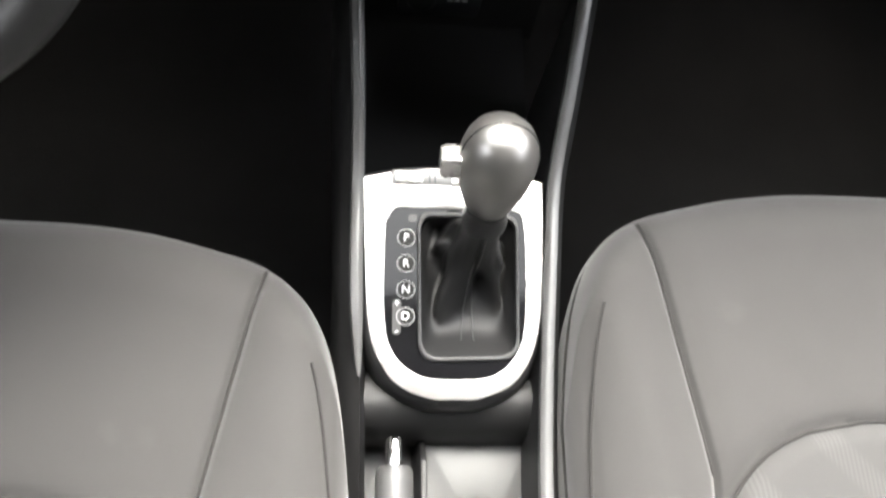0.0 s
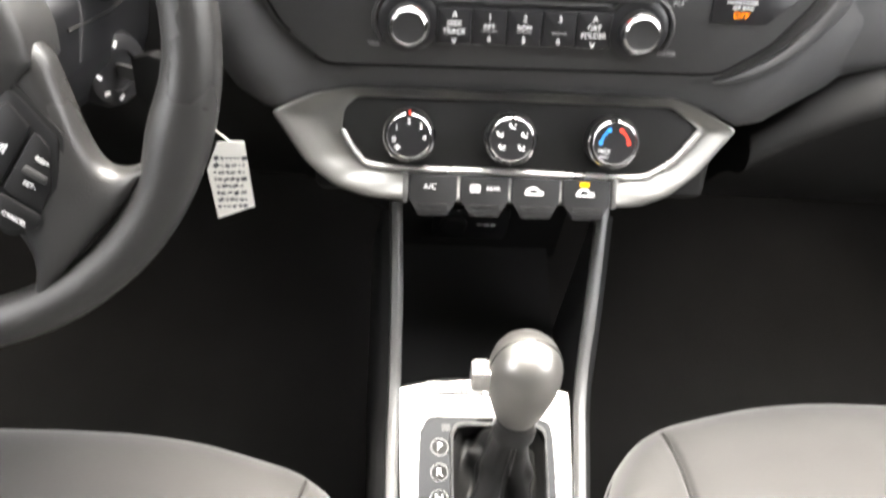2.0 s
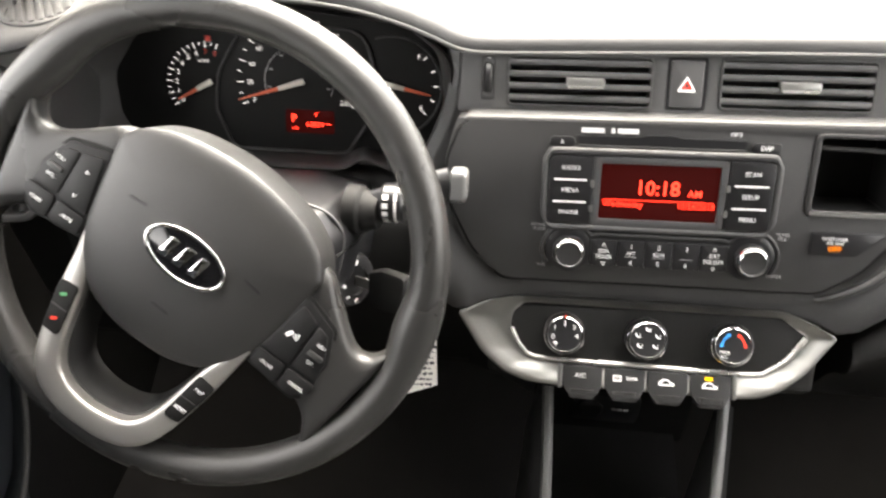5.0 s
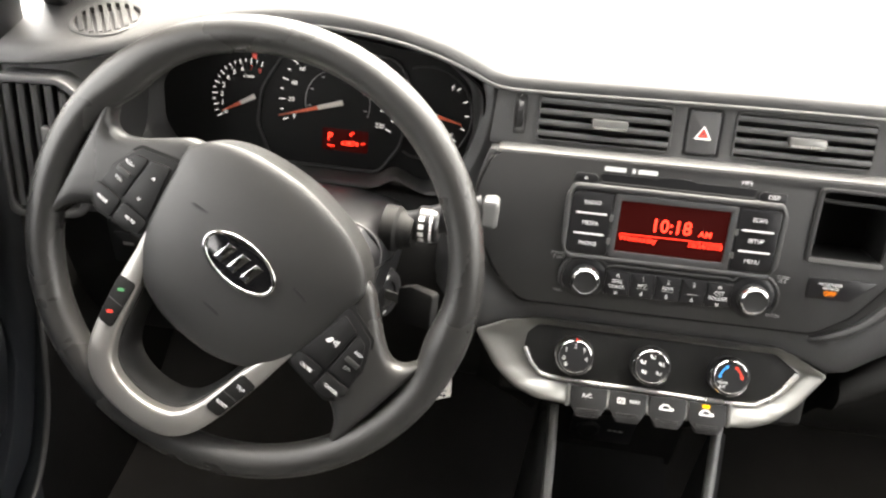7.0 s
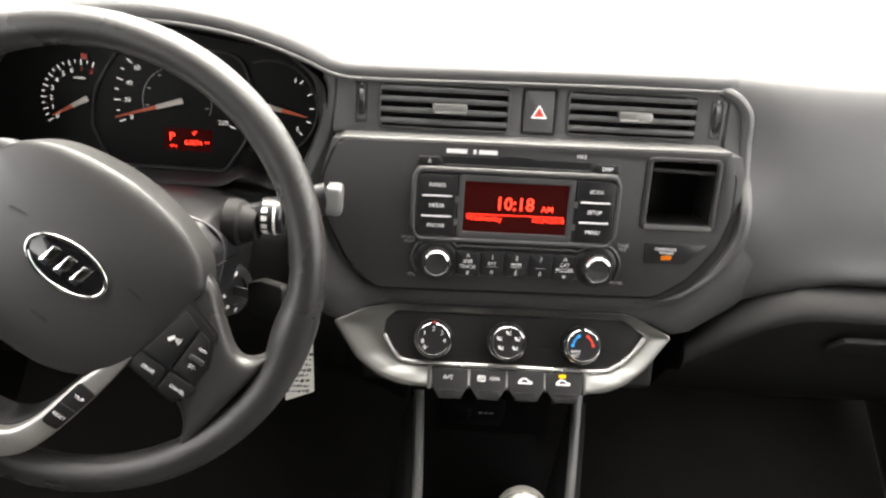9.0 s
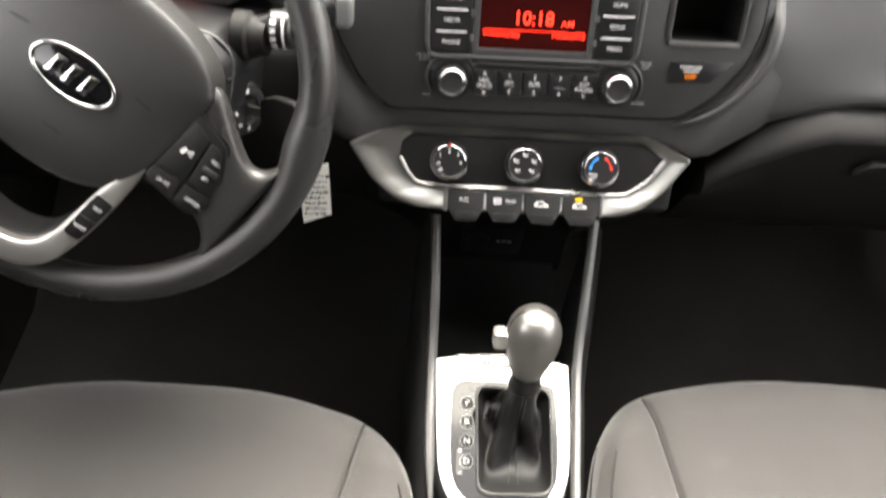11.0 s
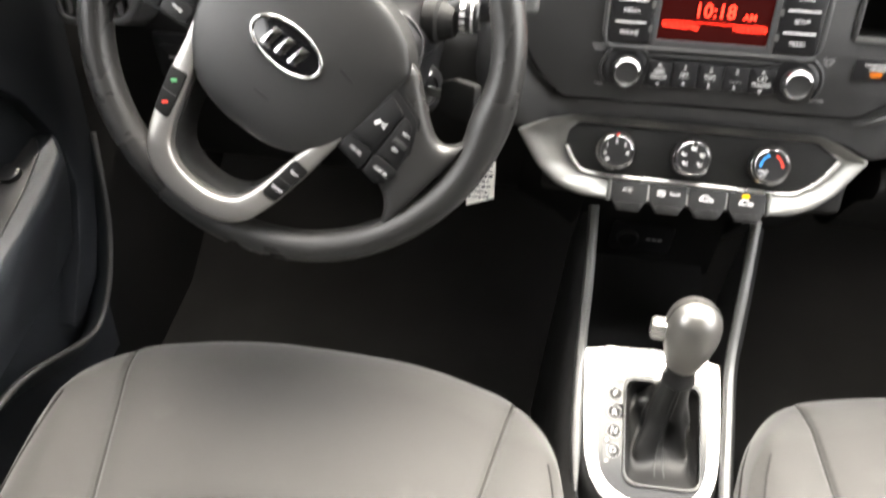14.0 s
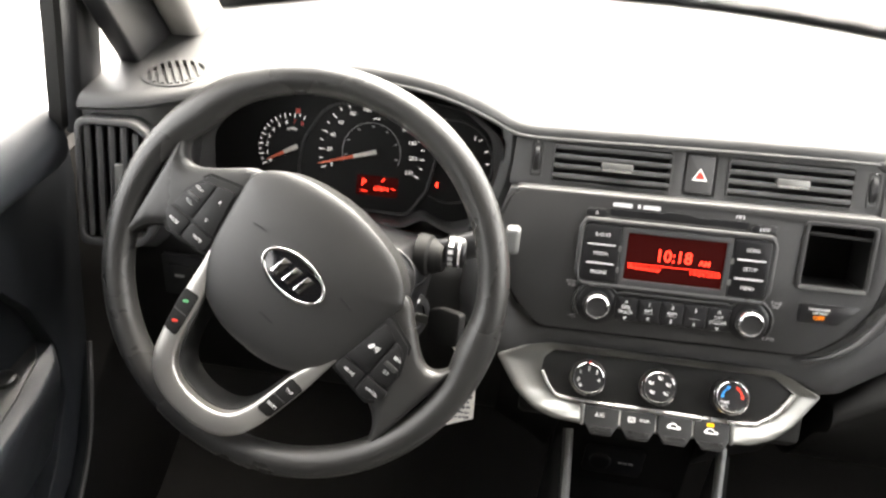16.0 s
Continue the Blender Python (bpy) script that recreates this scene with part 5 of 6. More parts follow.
# Open bin ahead of the lever, blackened for its deep shade, with the power sockets high on its back wall.
part("bin_floor", on_console(loft([[(-0.082, y, z), (0.084, y, z), (0.084, y, z - 0.02), (-0.082, y, z - 0.02)] for y, z in ((0.480, 0.300), (0.53, 0.285), (0.60, 0.285), (0.72, 0.295))])), RUBBER, console)
part("bin_back", on_console(loft([[(-0.09, y, z), (0.094, y, z), (0.094, y + 0.02, z), (-0.09, y + 0.02, z)] for y, z in ((0.70, 0.28), (0.70, 0.40), (0.68, 0.515))])), RUBBER, console)
SOCK = facing(-0.006, 0.697, 0.342, -0.03)
part("socket_panel", on_console(plate(box_outline(-0.040, -0.026, 0.040, 0.026, 0.008), 0, 0.004, m=SOCK)), BLACK, console, "black power socket panel", bevel=0.0012)
part("socket_cap", on_console(turned([(0.0145, 0.004), (0.0145, 0.007), (0.012, 0.009), (0.001, 0.009)], 28, m=SOCK @ pose(-0.018, 0, 0))), BLACK, console, "round socket cap")
bm = None
for x in (0.0095, 0.0165, 0.0235):
    bm = bar(x, 0.0, 0.0055, 0.0026, 0.0042, bm, m=SOCK)
part("socket_print", on_console(bm), WHITE, console, "small unreadable white print")
# Tray behind the lever with a divider beside the handbrake and a cup ring.
part("tray_front", on_console(loft([[(-0.074, y, z), (0.070, y, z), (0.070, y + 0.03, z - 0.02), (-0.074, y + 0.03, z - 0.02)] for y, z in ((0.318, 0.325), (0.300, 0.318), (0.289, 0.300), (0.285, 0.27))])), CONSOLE, console, smooth=60)
part("tray_floor", on_console(plate(rounded([(-0.018, -0.1), (0.072, -0.1), (0.074, 0.292), (-0.018, 0.292)], 0.004), 0.268, 0.276, [circle(0.032, 0.185, 0.036, 40)])), TRAY, console, "pale grey tray floor", bevel=0.0015)
part("cup_well", on_console(turned([(0.0358, 0.279), (0.0375, 0.279), (0.0375, 0.20), (0.001, 0.20), (0.001, 0.204), (0.0352, 0.204)], 40, m=pose(0.032, 0.185, 0))), BLACK, console, "dark round cup well")
part("divider", on_console(loft([[(-0.030, y, 0.20), (-0.016, y, 0.20), (-0.0185, y, z), (-0.0235, y, z)] for y, z in ((0.29, 0.285), (0.27, 0.305), (0.1, 0.315), (-0.1, 0.315))])), CONSOLE, console, bevel=0.0015)
part("brake_slot", on_console(box(-0.074, -0.1, 0.235, -0.024, 0.292, 0.245)), TRAY, console)

# ---- shift lever ----
G = Matrix.Translation((0, 0.439, 0.360)) @ pose(0, 0, 0, 8.2, 0, 0)
shifter = thing("gear_lever", "automatic gear lever with leather gaiter on a bright silver plate", "gear lever", G)
pl_pts = smooth_loop([(-0.0745, 0.050), (-0.0715, -0.03), (-0.066, -0.082), (-0.049, -0.114), (-0.022, -0.1275), (0.0, -0.129), (0.022, -0.1275), (0.049, -0.114), (0.066, -0.082), (0.0725, -0.03), (0.0745, 0.050), (0.0745, 0.050), (0.03, 0.0590), (-0.03, 0.0585), (-0.0745, 0.050)][:-1] + [(-0.0745, 0.050)])[:-1]
INP = smooth_loop([(-0.056, 0.012), (-0.056, -0.060), (-0.049, -0.092), (-0.028, -0.1105), (0.0, -0.1135), (0.030, -0.1105), (0.050, -0.092), (0.0575, -0.060), (0.0575, 0.012), (0.049, 0.0245), (0.030, 0.0255), (-0.030, 0.0255), (-0.048, 0.0245)])
part("silver_plate", plate(pl_pts, -0.008, 0.0022, [INP]), PLATE, shifter, "bright silver plate", bevel=0.0022, segments=3)
part("plate_skirt", loft([[(x * k, (y + 0.03) * k - 0.03, z) for x, y in pl_pts] for k, z in ((1.0, -0.002), (1.02, -0.003), (1.06, -0.009), (1.09, -0.018), (1.115, -0.030), (1.12, -0.044))], True, False), SKIRT, shifter, "dark skirt under the plate", smooth=60)
BT = rounded([(-0.029, 0.020), (0.052, 0.020), (0.0505, -0.096), (-0.0275, -0.0985)], [0.012, 0.012, 0.016, 0.016], 6)
part("position_plate", plate([(x * 0.999, y * 0.999) for x, y in INP], -0.006, 0.0012, [[(x * 1.02, y * 1.01) for x, y in BT]]), POSITION, shifter, "gloss black position plate")
part("gaiter_frame", plate([(x * 1.035 - 0.0005, (y + 0.04) * 1.03 - 0.04) for x, y in BT], -0.002, 0.0042, [[(x * 0.96 + 0.0005, (y + 0.04) * 0.965 - 0.04) for x, y in BT]]), SKIRT, shifter, "dark grey gaiter frame", bevel=0.0015)
for w, yy in (("P", 0.0), ("R", -0.0212), ("N", -0.0425), ("D", -0.0640)):
    lettering("position_letter", w, 0.0095, -0.0390, yy, 0.0014, WHITE, shifter)
    part("letter_disc", plate(circle(-0.0390, yy, 0.0072, 28), 0.0006, 0.00125), DIAL_BLACK, shifter, "matt black window behind the letter")
    part("letter_ring", plate(circle(-0.0390, yy, 0.0074, 28), 0.0011, 0.0015, [circle(-0.0390, yy, 0.0068, 28)]), GREY_PRINT, shifter)
part("lock_cover", plate(box_outline(-0.0375, 0.0135, -0.0305, 0.0195, 0.001), 0.001, 0.0019), BLACK, shifter, "small black lock cover")
part("shift_slot", plate(box_outline(-0.0495, -0.0785, -0.0425, -0.0505, 0.0033), 0.0011, 0.0013), SKIRT, shifter)
for w, yy in (("+", -0.0535), ("-", -0.0755)):
    lettering("position_letter", w, 0.0085, -0.0460, yy, 0.0014, WHITE, shifter)
seat_sw = part("switch_strip", plate(rounded([(-0.052, 0.044), (0.030, 0.045), (0.030, 0.0585), (-0.052, 0.0575)], 0.003), 0.001, 0.0034), SILVER_DARK, shifter, "silver-grey strip with seat-heater switch", bevel=0.001)
part("strip_key", plate(box_outline(-0.003, 0.0445, 0.018, 0.0555, 0.002), 0.003, 0.0056), PLATE, seat_sw, bevel=0.0008)
part("strip_key", plate(box_outline(-0.049, 0.046, -0.026, 0.0562, 0.002), 0.003, 0.0046), PLATE, seat_sw, bevel=0.0008)
part("seat_mark", bar(-0.036, 0.051, 0.005, 0.0045, 0.0047, None, 30), WHITE, seat_sw)
part("strip_marks", bar(-0.016, 0.051, 0.0012, 0.008, 0.0035, bar(-0.0205, 0.051, 0.0012, 0.008, 0.0035)), INK, seat_sw)
# The lever leans forward; its axis runs from the gate to the top of the grip.
axis_base, axis_top = Vector((0.014, -0.030, 0.0)), Vector((0.0165, 0.036, 0.128))
lz = (axis_top - axis_base).normalized()
lx = (Vector((1, 0, 0)) - lz * lz.x).normalized()
lean = Matrix((lx, lz.cross(lx), lz)).transposed().to_4x4()
LEV = Matrix.Translation(axis_base) @ lean
TOP = LEV @ Matrix.Translation((0, 0, -0.006))
length = (axis_top - axis_base).length
rings = []
n = 120
for k in range(27):
    f = k / 26
    ring = []
    for j in range(n):
        a = 2 * math.pi * j / n
        ang = a
        # base point on the frame in the same direction from its middle
        dx, dy = math.cos(ang), math.sin(ang)
        sx = 0.0392 / max(abs(dx), 1e-6)
        sy = 0.0578 / max(abs(dy), 1e-6)
        rr = (sx ** -7 + sy ** -7) ** (-1 / 7)
        base = Vector((0.012 + dx * rr, -0.039 + dy * rr, -0.001))
        neck_r = 0.0145
        tip = LEV @ Vector((neck_r * math.cos(ang), neck_r * math.sin(ang), 0.065))
        p = base.lerp(tip, f ** 0.5)
        p.z = base.z + (tip.z - base.z) * f ** 1.5 - 0.024 * math.sin(math.pi * f ** 0.5)
        bell = math.sin(math.pi * min(1, f * 1.02)) ** 0.8
        ridge = 0.5 + 0.5 * math.cos(4 * (ang - 0.80) + 0.7 * math.sin(ang + 1))
        fold = (0.0060 * ridge - 0.0035 + 0.0042 * math.sin(3 * ang + 5 * f) + 0.0036 * math.sin(5 * ang - 6 * f + 1) + 0.0022 * math.sin(9 * ang + 9 * f)) * bell
        flap = math.exp(-((ang - 2.75) / 0.22) ** 2 - ((f - 0.42) / 0.10) ** 2)
        out_dir = Vector((dx, dy, 0.35)).normalized()
        p = p + out_dir * (fold * (0.4 + 0.6 * math.sin(math.pi * min(1, 0.25 + f))) + 0.010 * flap)
        p.z += 0.004 * flap - 0.004 * bell * (1 - ridge)
        ring.append(tuple(p))
    rings.append(ring)
part("gaiter_well", plate([(x * 0.98, y) for x, y in INP], -0.036, -0.030), RUBBER, shifter)
part("gaiter", loft(rings, True, False), BOOT, shifter, "creased black leatherette gaiter", smooth=70)
for j in (88, 92):
    seam_pts = [Vector(ring[j]) + Vector((0, -0.0006, 0.0006)) for ring in rings[1:]]
    part("gaiter_seam", sweep(seam_pts, circle(0, 0, 0.0006, 6), up=(1, 0, 0)), LEDGE, shifter, "stitched seam")
part("gaiter_collar", turned([(0.0150, 0.068), (0.0168, 0.070), (0.0172, 0.076), (0.0158, 0.080), (0.0150, 0.084), (0.0158, 0.087), (0.0150, 0.090)], 32, m=TOP), BOOT, shifter)
prof = [(0.0135, 0.086), (0.0150, 0.0885), (0.0190, 0.098), (0.0232, 0.110), (0.0262, 0.122), (0.0276, 0.133), (0.0272, 0.143), (0.0250, 0.1520), (0.0212, 0.1590), (0.0160, 0.1640), (0.0095, 0.1670), (0.003, 0.1682)]
part("grip", turned(prof, 48, m=TOP), KNOB, shifter, "smooth egg-shaped grey grip", smooth=80)
for ang in (188, 352):
    line_pts = [TOP @ Vector((r * math.cos(radians(ang)), r * math.sin(radians(ang)), z)) for r, z in [(p.x, p.y) for p in spline([(r + 0.0001, z, 0) for r, z in prof], 4)]]
    part("grip_seam", sweep(line_pts, circle(0, 0, 0.00055, 6), up=(0.3, 1, 0.2)), BLACK, shifter, "thin dark seam")
part("release_button", loft([[TOP @ Vector((-x, y * k, 0.131 + z * k)) for y, z in rounded([(-0.0085, -0.0095), (0.0085, -0.0095), (0.0085, 0.0095), (-0.0085, 0.0095)], 0.003)] for x, k in ((0.018, 1.0), (0.036, 1.0), (0.0395, 0.85))]), PLATE, shifter, "chrome release button", smooth=40)

# ---- handbrake ----
brake = thing("handbrake", "grey handbrake lever with a chrome release button", "handbrake", pose(-0.047, 0.277, 0.350) @ pose(0, 0, 0, -4, 0, 0))
bm = sweep([(0, -0.35, -0.004), (0, -0.2, 0.0), (0, -0.03, 0.0), (0, -0.020, 0.0), (0, -0.0175, 0.0)], oval(0, 0, 0.0140, 0.0150, 28), scales=[1.0, 1.0, 1.0, 0.97, 0.86])
part("grip", bm, BRAKE, brake, smooth=50)
part("release_button", sweep([(0, -0.02, 0.001), (0, 0.001, 0.001), (0, 0.004, 0.001)], oval(0, 0, 0.0068, 0.0072, 24), scales=[1, 1, 0.8]), CHROME, brake, "chrome release button", smooth=40)
part("brake_gaiter", loft([[(x, y, z) for x, z in ((-0.02, -0.06), (0.02, -0.06), (0.016, -0.012), (-0.016, -0.012))] for y in (-0.35, -0.1, -0.06)]), RUBBER, brake, bevel=0.004)


# ---- seats ----
EDGE = np.array([tuple(p)[:2] for p in spline([(0, 0.455, 0), (0.06, 0.4535, 0), (0.112, 0.4475, 0), (0.15, 0.438, 0), (0.18, 0.426, 0), (0.205, 0.412, 0), (0.228, 0.394, 0), (0.246, 0.372, 0), (0.259, 0.342, 0), (0.268, 0.30, 0), (0.275, 0.24, 0), (0.278, 0.18, 0)], 10)])


def front_edge(d):
    return float(np.interp(abs(d) * 0.978, EDGE[:, 0], EDGE[:, 1])) + 0.010 * math.exp(-((abs(d) - 0.225) / 0.045) ** 2)


def seat(name, m, label, iw, slant, cw):
    ob = thing(name, label, "car seat", m, group="front seats")
    hw, rear, uc = 0.281, -0.14, 0.72
    crease = lambda y: cw - slant * (0.405 - max(y, 0.2))

    def height(x, y, cx):
        ax, z, R = abs(x), 0.0, 0.055
        d_edge = min(hw - ax, (front_edge(x) - y) * 0.9)
        if d_edge < R:
            z -= R * 0.8 * (1 - math.sqrt(max(0.0, 1 - ((R - max(d_edge, 0)) / R) ** 2)))
        z += 0.012 * max(0, min(1, (ax - cx) / 0.05)) * (1 if y < 0.36 else max(0, (0.42 - y) / 0.06))
        fade = max(0.0, min(1.0, (0.425 - y) / 0.03))
        z -= 0.0055 * math.exp(-((ax - cx) / 0.003) ** 2) * fade + 0.004 * math.exp(-((ax - cx) / 0.014) ** 2) * fade
        if y < 0.27:
            g = ((ax / iw) ** 3 + (max(0, y - 0.04) / 0.206) ** 3 - 1) * 0.06
            z -= 0.006 * math.exp(-(g / 0.0032) ** 2) + 0.003 * math.exp(-(g / 0.012) ** 2)
        z -= 0.0014 * math.exp(-((hw - 0.013 - ax) / 0.0016) ** 2)
        z += 0.003 * noise.noise((x * 7, y * 7, 1)) + 0.0005 * noise.noise((x * 26, y * 26, 4))
        return z - 0.03 * max(0, 0.25 - y) ** 1.2

    us = sorted({round(uc * k / 30, 5) for k in range(-30, 31)} | {round(s * (uc + (1 - uc) * math.sin(math.pi / 2 * k / 26)), 5) for s in (-1, 1) for k in range(27)} | {round(s * (uc + q * 0.006), 5) for s in (-1, 1) for q in (-3, -2, -1, 1, 2, 3)})
    rows_t = [1 - (1 - k / 130) ** 1.35 for k in range(131)]
    meshes = {"cushion_panel": bmesh.new(), "side_bolster": bmesh.new(), "side_bolster.l": bmesh.new()}
    pts = []
    for t in rows_t:
        cx = crease(rear + (front_edge(0.195) - rear) * t)
        row = []
        for u in us:
            a = abs(u)
            x = math.copysign(a / uc * cx if a <= uc else cx + (a - uc) / (1 - uc) * (hw - cx), u)
            y = rear + (front_edge(x) - rear) * t
            row.append((x, y, height(x, y, cx)))
        pts.append(row)
    verts = {k: {} for k in meshes}

    def vert(kind, i, j):
        if (i, j) not in verts[kind]:
            verts[kind][(i, j)] = meshes[kind].verts.new(pts[i][j])
        return verts[kind][(i, j)]

    for i in range(len(pts) - 1):
        for j in range(len(us) - 1):
            mid = (us[j] + us[j + 1]) / 2
            k = "cushion_panel" if abs(mid) < uc else "side_bolster" if mid > 0 else "side_bolster.l"
            meshes[k].faces.new((vert(k, i, j), vert(k, i, j + 1), vert(k, i + 1, j + 1), vert(k, i + 1, j)))
    for key, mat in (("cushion_panel", SEAT), ("side_bolster", SEAT_SIDE), ("side_bolster.l", SEAT_SIDE)):
        part(key.split(".")[0], meshes[key], mat, ob, smooth=80)
    bm = bmesh.new()
    rings = []
    for k in range(30):
        s = 1.0 - k / 30
        ring = []
        for j in range(60):
            a = math.pi * j / 59
            c, sn = math.cos(a), math.sin(a)
            r = s * (abs(c) ** 3 + abs(sn) ** 3) ** (-1 / 3)
            x, y = (iw - 0.0015) * r * c, (0.04 + 0.2045 * r * sn) if k < 29 else 0.04
            ring.append((x, y, height(x, y, crease(y)) + 0.0012 + 0.002 * min(1, k / 2)))
        rings.append(ring)
    loft(rings, False, False, bm)
    part("seat_insert", bm, SEAT_MID, ob, "lighter ribbed cloth insert", smooth=80)
    seam_line = [(iw * s * (1 - v ** 3) ** (1 / 3), 0.04 + 0.206 * v) for s, v in [(-1, k / 24 * 0.995) for k in range(25)] + [(1, k / 24 * 0.995) for k in range(24, -1, -1)]]
    seam_pts = [(x, y, height(x, y, crease(y)) + 0.0032) for x, y in seam_line]
    part("insert_seam", sweep(seam_pts, circle(0, 0, 0.0013, 6)), SEAM, ob, "dark stitched seam", smooth=80)
    for s in (-1, 1):
        run = [0.205 + (front_edge(0.195) - 0.014 - 0.205) * k / 40 for k in range(41)]
        part("bolster_seam", sweep([(s * crease(y), y, height(s * crease(y), y, crease(y)) + 0.0012) for y in run], circle(0, 0, 0.0014, 6)), SEAM, ob, "dark stitched seam", smooth=80)
        pipe = [(s * hw * 0.976, y) for y in (rear, 0.0, 0.1, 0.15)] + [(s * float(a) * 0.976, float(b) * 0.976) for a, b in EDGE[:79:-2]]
        part("bolster_piping", sweep([(x, y, height(x, y, crease(y)) + 0.0012) for x, y in pipe], circle(0, 0, 0.0012, 6)), SEAM, ob, "thin dark edge seam", smooth=80)
    back = []
    for k in range(9):
        y = 0.0415 - 0.18 * k / 8
        back.append([(x, y, height(x, y, crease(y)) + 0.0032) for x in [(iw - 0.0015) * (q / 12 - 1) for q in range(25)]])
    part("insert_rear", loft(back, False, False), SEAT_MID, ob, smooth=80)
    edge = [(hw * math.sin(math.pi / 2 * k / 40), front_edge(hw * math.sin(math.pi / 2 * k / 40))) for k in range(-40, 41)]
    ring_pts = [(-hw, rear)] + edge + [(hw, rear)]
    bm = loft([[(x * s, rear + (y - rear) * s, z) for x, y in ring_pts] for s, z in ((0.999, -0.043), (1.0, -0.055), (0.985, -0.09), (0.96, -0.13), (0.93, -0.2))], True, True)
    part("cushion_side", bm, SEAT_SIDE, ob, smooth=60)
    part("seat_base", loft([[(x * s, rear + (y - rear) * s, z) for x, y in ring_pts] for s, z in ((0.85, -0.19), (0.82, -0.36))], True, True), BLACK, ob, "black seat base")
    return ob


seat("driver_seat", pose(-0.361, -0.006, 0.388), "grey cloth driver's seat cushion with stitched bolsters and lighter insert", 0.180, 0.19, 0.211)
seat("passenger_seat", pose(0.366, 0.046, 0.376), "grey cloth passenger seat cushion with stitched bolsters and lighter insert", 0.190, 0.15, 0.206)


# ---- driver's side: door, vent, pillar, speaker ----
door = thing("driver_door", "dark plastic driver's door lining with armrest and map pocket", "car door", pose(-0.716, 0.2, 0.0))


def on_door(bm):
    bmesh.ops.translate(bm, verts=bm.verts, vec=(0.70, -0.2, 0))
    return bm


SIDE = Matrix(((0, 0, 1, 0), (1, 0, 0, 0), (0, 1, 0, 0), (0, 0, 0, 1)))  # local x runs forward, y up, z into the cabin
shoulder = [(-0.765, 0.822), (-0.70, 0.818), (-0.668, 0.808), (-0.652, 0.792), (-0.648, 0.772), (-0.653, 0.752), (-0.668, 0.735), (-0.690, 0.722), (-0.765, 0.715)]
part("door_shoulder", on_door(loft([[(x, y, z - 0.02 * max(0, y - 0.3)) for x, z in shoulder] for y in (-0.9, -0.4, 0.0, 0.3, 0.5, 0.6, 0.632)])), DOOR, door, "rounded shoulder under the side window", smooth=60)
sec = [(-0.765, 0.74), (-0.724, 0.735), (-0.724, 0.5), (-0.724, 0.30), (-0.72, 0.14), (-0.765, 0.12)]
front = lambda z: 0.715 if z > 0.72 else 0.715 - 0.285 * (0.72 - z)
rows = []
for k in range(13):
    f = k / 12
    rows.append([(x, -0.9 + (front(z) + 0.9) * (1 - (1 - f) ** 1.6), z - 0.012 * f) for x, z in sec])
part("door_lining", on_door(loft(rows)), DOOR, door, smooth=60)
upper = rounded([(-0.9, 0.745), (0.712, 0.735), (0.708, 0.677), (0.657, 0.458), (0.590, 0.335), (0.555, 0.290), (0.505, 0.268), (0.475, 0.275), (0.545, 0.345), (0.594, 0.42), (0.600, 0.49), (0.572, 0.572), (0.525, 0.640), (0.44, 0.672), (0.2, 0.685), (-0.9, 0.69)], [0.002, 0.01, 0.02, 0.05, 0.05, 0.03, 0.03, 0.006, 0.08, 0.05, 0.05, 0.06, 0.08, 0.1, 0.1, 0.002], 6)
part("upper_panel", on_door(plate(upper, -0.73, -0.703, m=SIDE)), DOOR, door, "dark blue-grey moulded panel", bevel=0.008, segments=3)
arm_top = rounded([(-0.740, -0.5), (-0.650, -0.5), (-0.655, 0.3), (-0.664, 0.45), (-0.668, 0.51), (-0.682, 0.568), (-0.708, 0.602), (-0.740, 0.607)], [0.004, 0.004, 0.1, 0.1, 0.06, 0.03, 0.02, 0.004], 6)
part("armrest", on_door(loft([[(-0.740 + (p + 0.740) * k, q - 0.05 * (1 - k), z) for p, q in arm_top] for z, k in ((0.36, 0.55), (0.42, 0.80), (0.465, 0.96), (0.484, 1.0), (0.496, 0.99), (0.501, 0.95))])), DOOR, door, "dark armrest", smooth=60)
panel_pts = rounded([(-0.736, 0.05), (-0.676, 0.05), (-0.680, 0.43), (-0.689, 0.497), (-0.703, 0.560), (-0.719, 0.585), (-0.736, 0.585)], [0.004, 0.004, 0.08, 0.06, 0.03, 0.01, 0.004], 5)
part("switch_panel", on_door(plate(panel_pts, 0.497, 0.504)), SKIRT, door, "grey window switch panel", bevel=0.002)
part("mirror_switch", on_door(turned([(0.013, 0.0), (0.013, 0.006), (0.010, 0.008), (0.001, 0.008)], 28, m=pose(-0.716, 0.520, 0.504))), BLACK, door, "round black mirror switch")
for k in range(2):
    part("window_switch", on_door(plate(rounded([(-0.722, 0.40 - 0.06 * k), (-0.692, 0.40 - 0.06 * k), (-0.692, 0.445 - 0.06 * k), (-0.722, 0.445 - 0.06 * k)], 0.004), 0.503, 0.510)), BLACK, door, bevel=0.002)
pocket = [(-0.700, 0.655, 0.450), (-0.690, 0.622, 0.395), (-0.686, 0.588, 0.332), (-0.684, 0.540, 0.277), (-0.684, 0.495, 0.256), (-0.684, 0.450, 0.276), (-0.684, 0.383, 0.325), (-0.684, 0.330, 0.348), (-0.684, 0.25, 0.360), (-0.684, 0.1, 0.360), (-0.684, -0.3, 0.360)]
part("map_pocket", on_door(loft([[(p.x + 0.003, p.y, p.z), (p.x - 0.003, p.y, p.z + 0.004), (p.x - 0.012, p.y, p.z - 0.002), (p.x - 0.050, p.y - 0.012, p.z - 0.05), (p.x - 0.044, p.y - 0.012, p.z - 0.056)] for p in spline(pocket, 6)])), DOOR, door, "moulded map pocket", smooth=50)
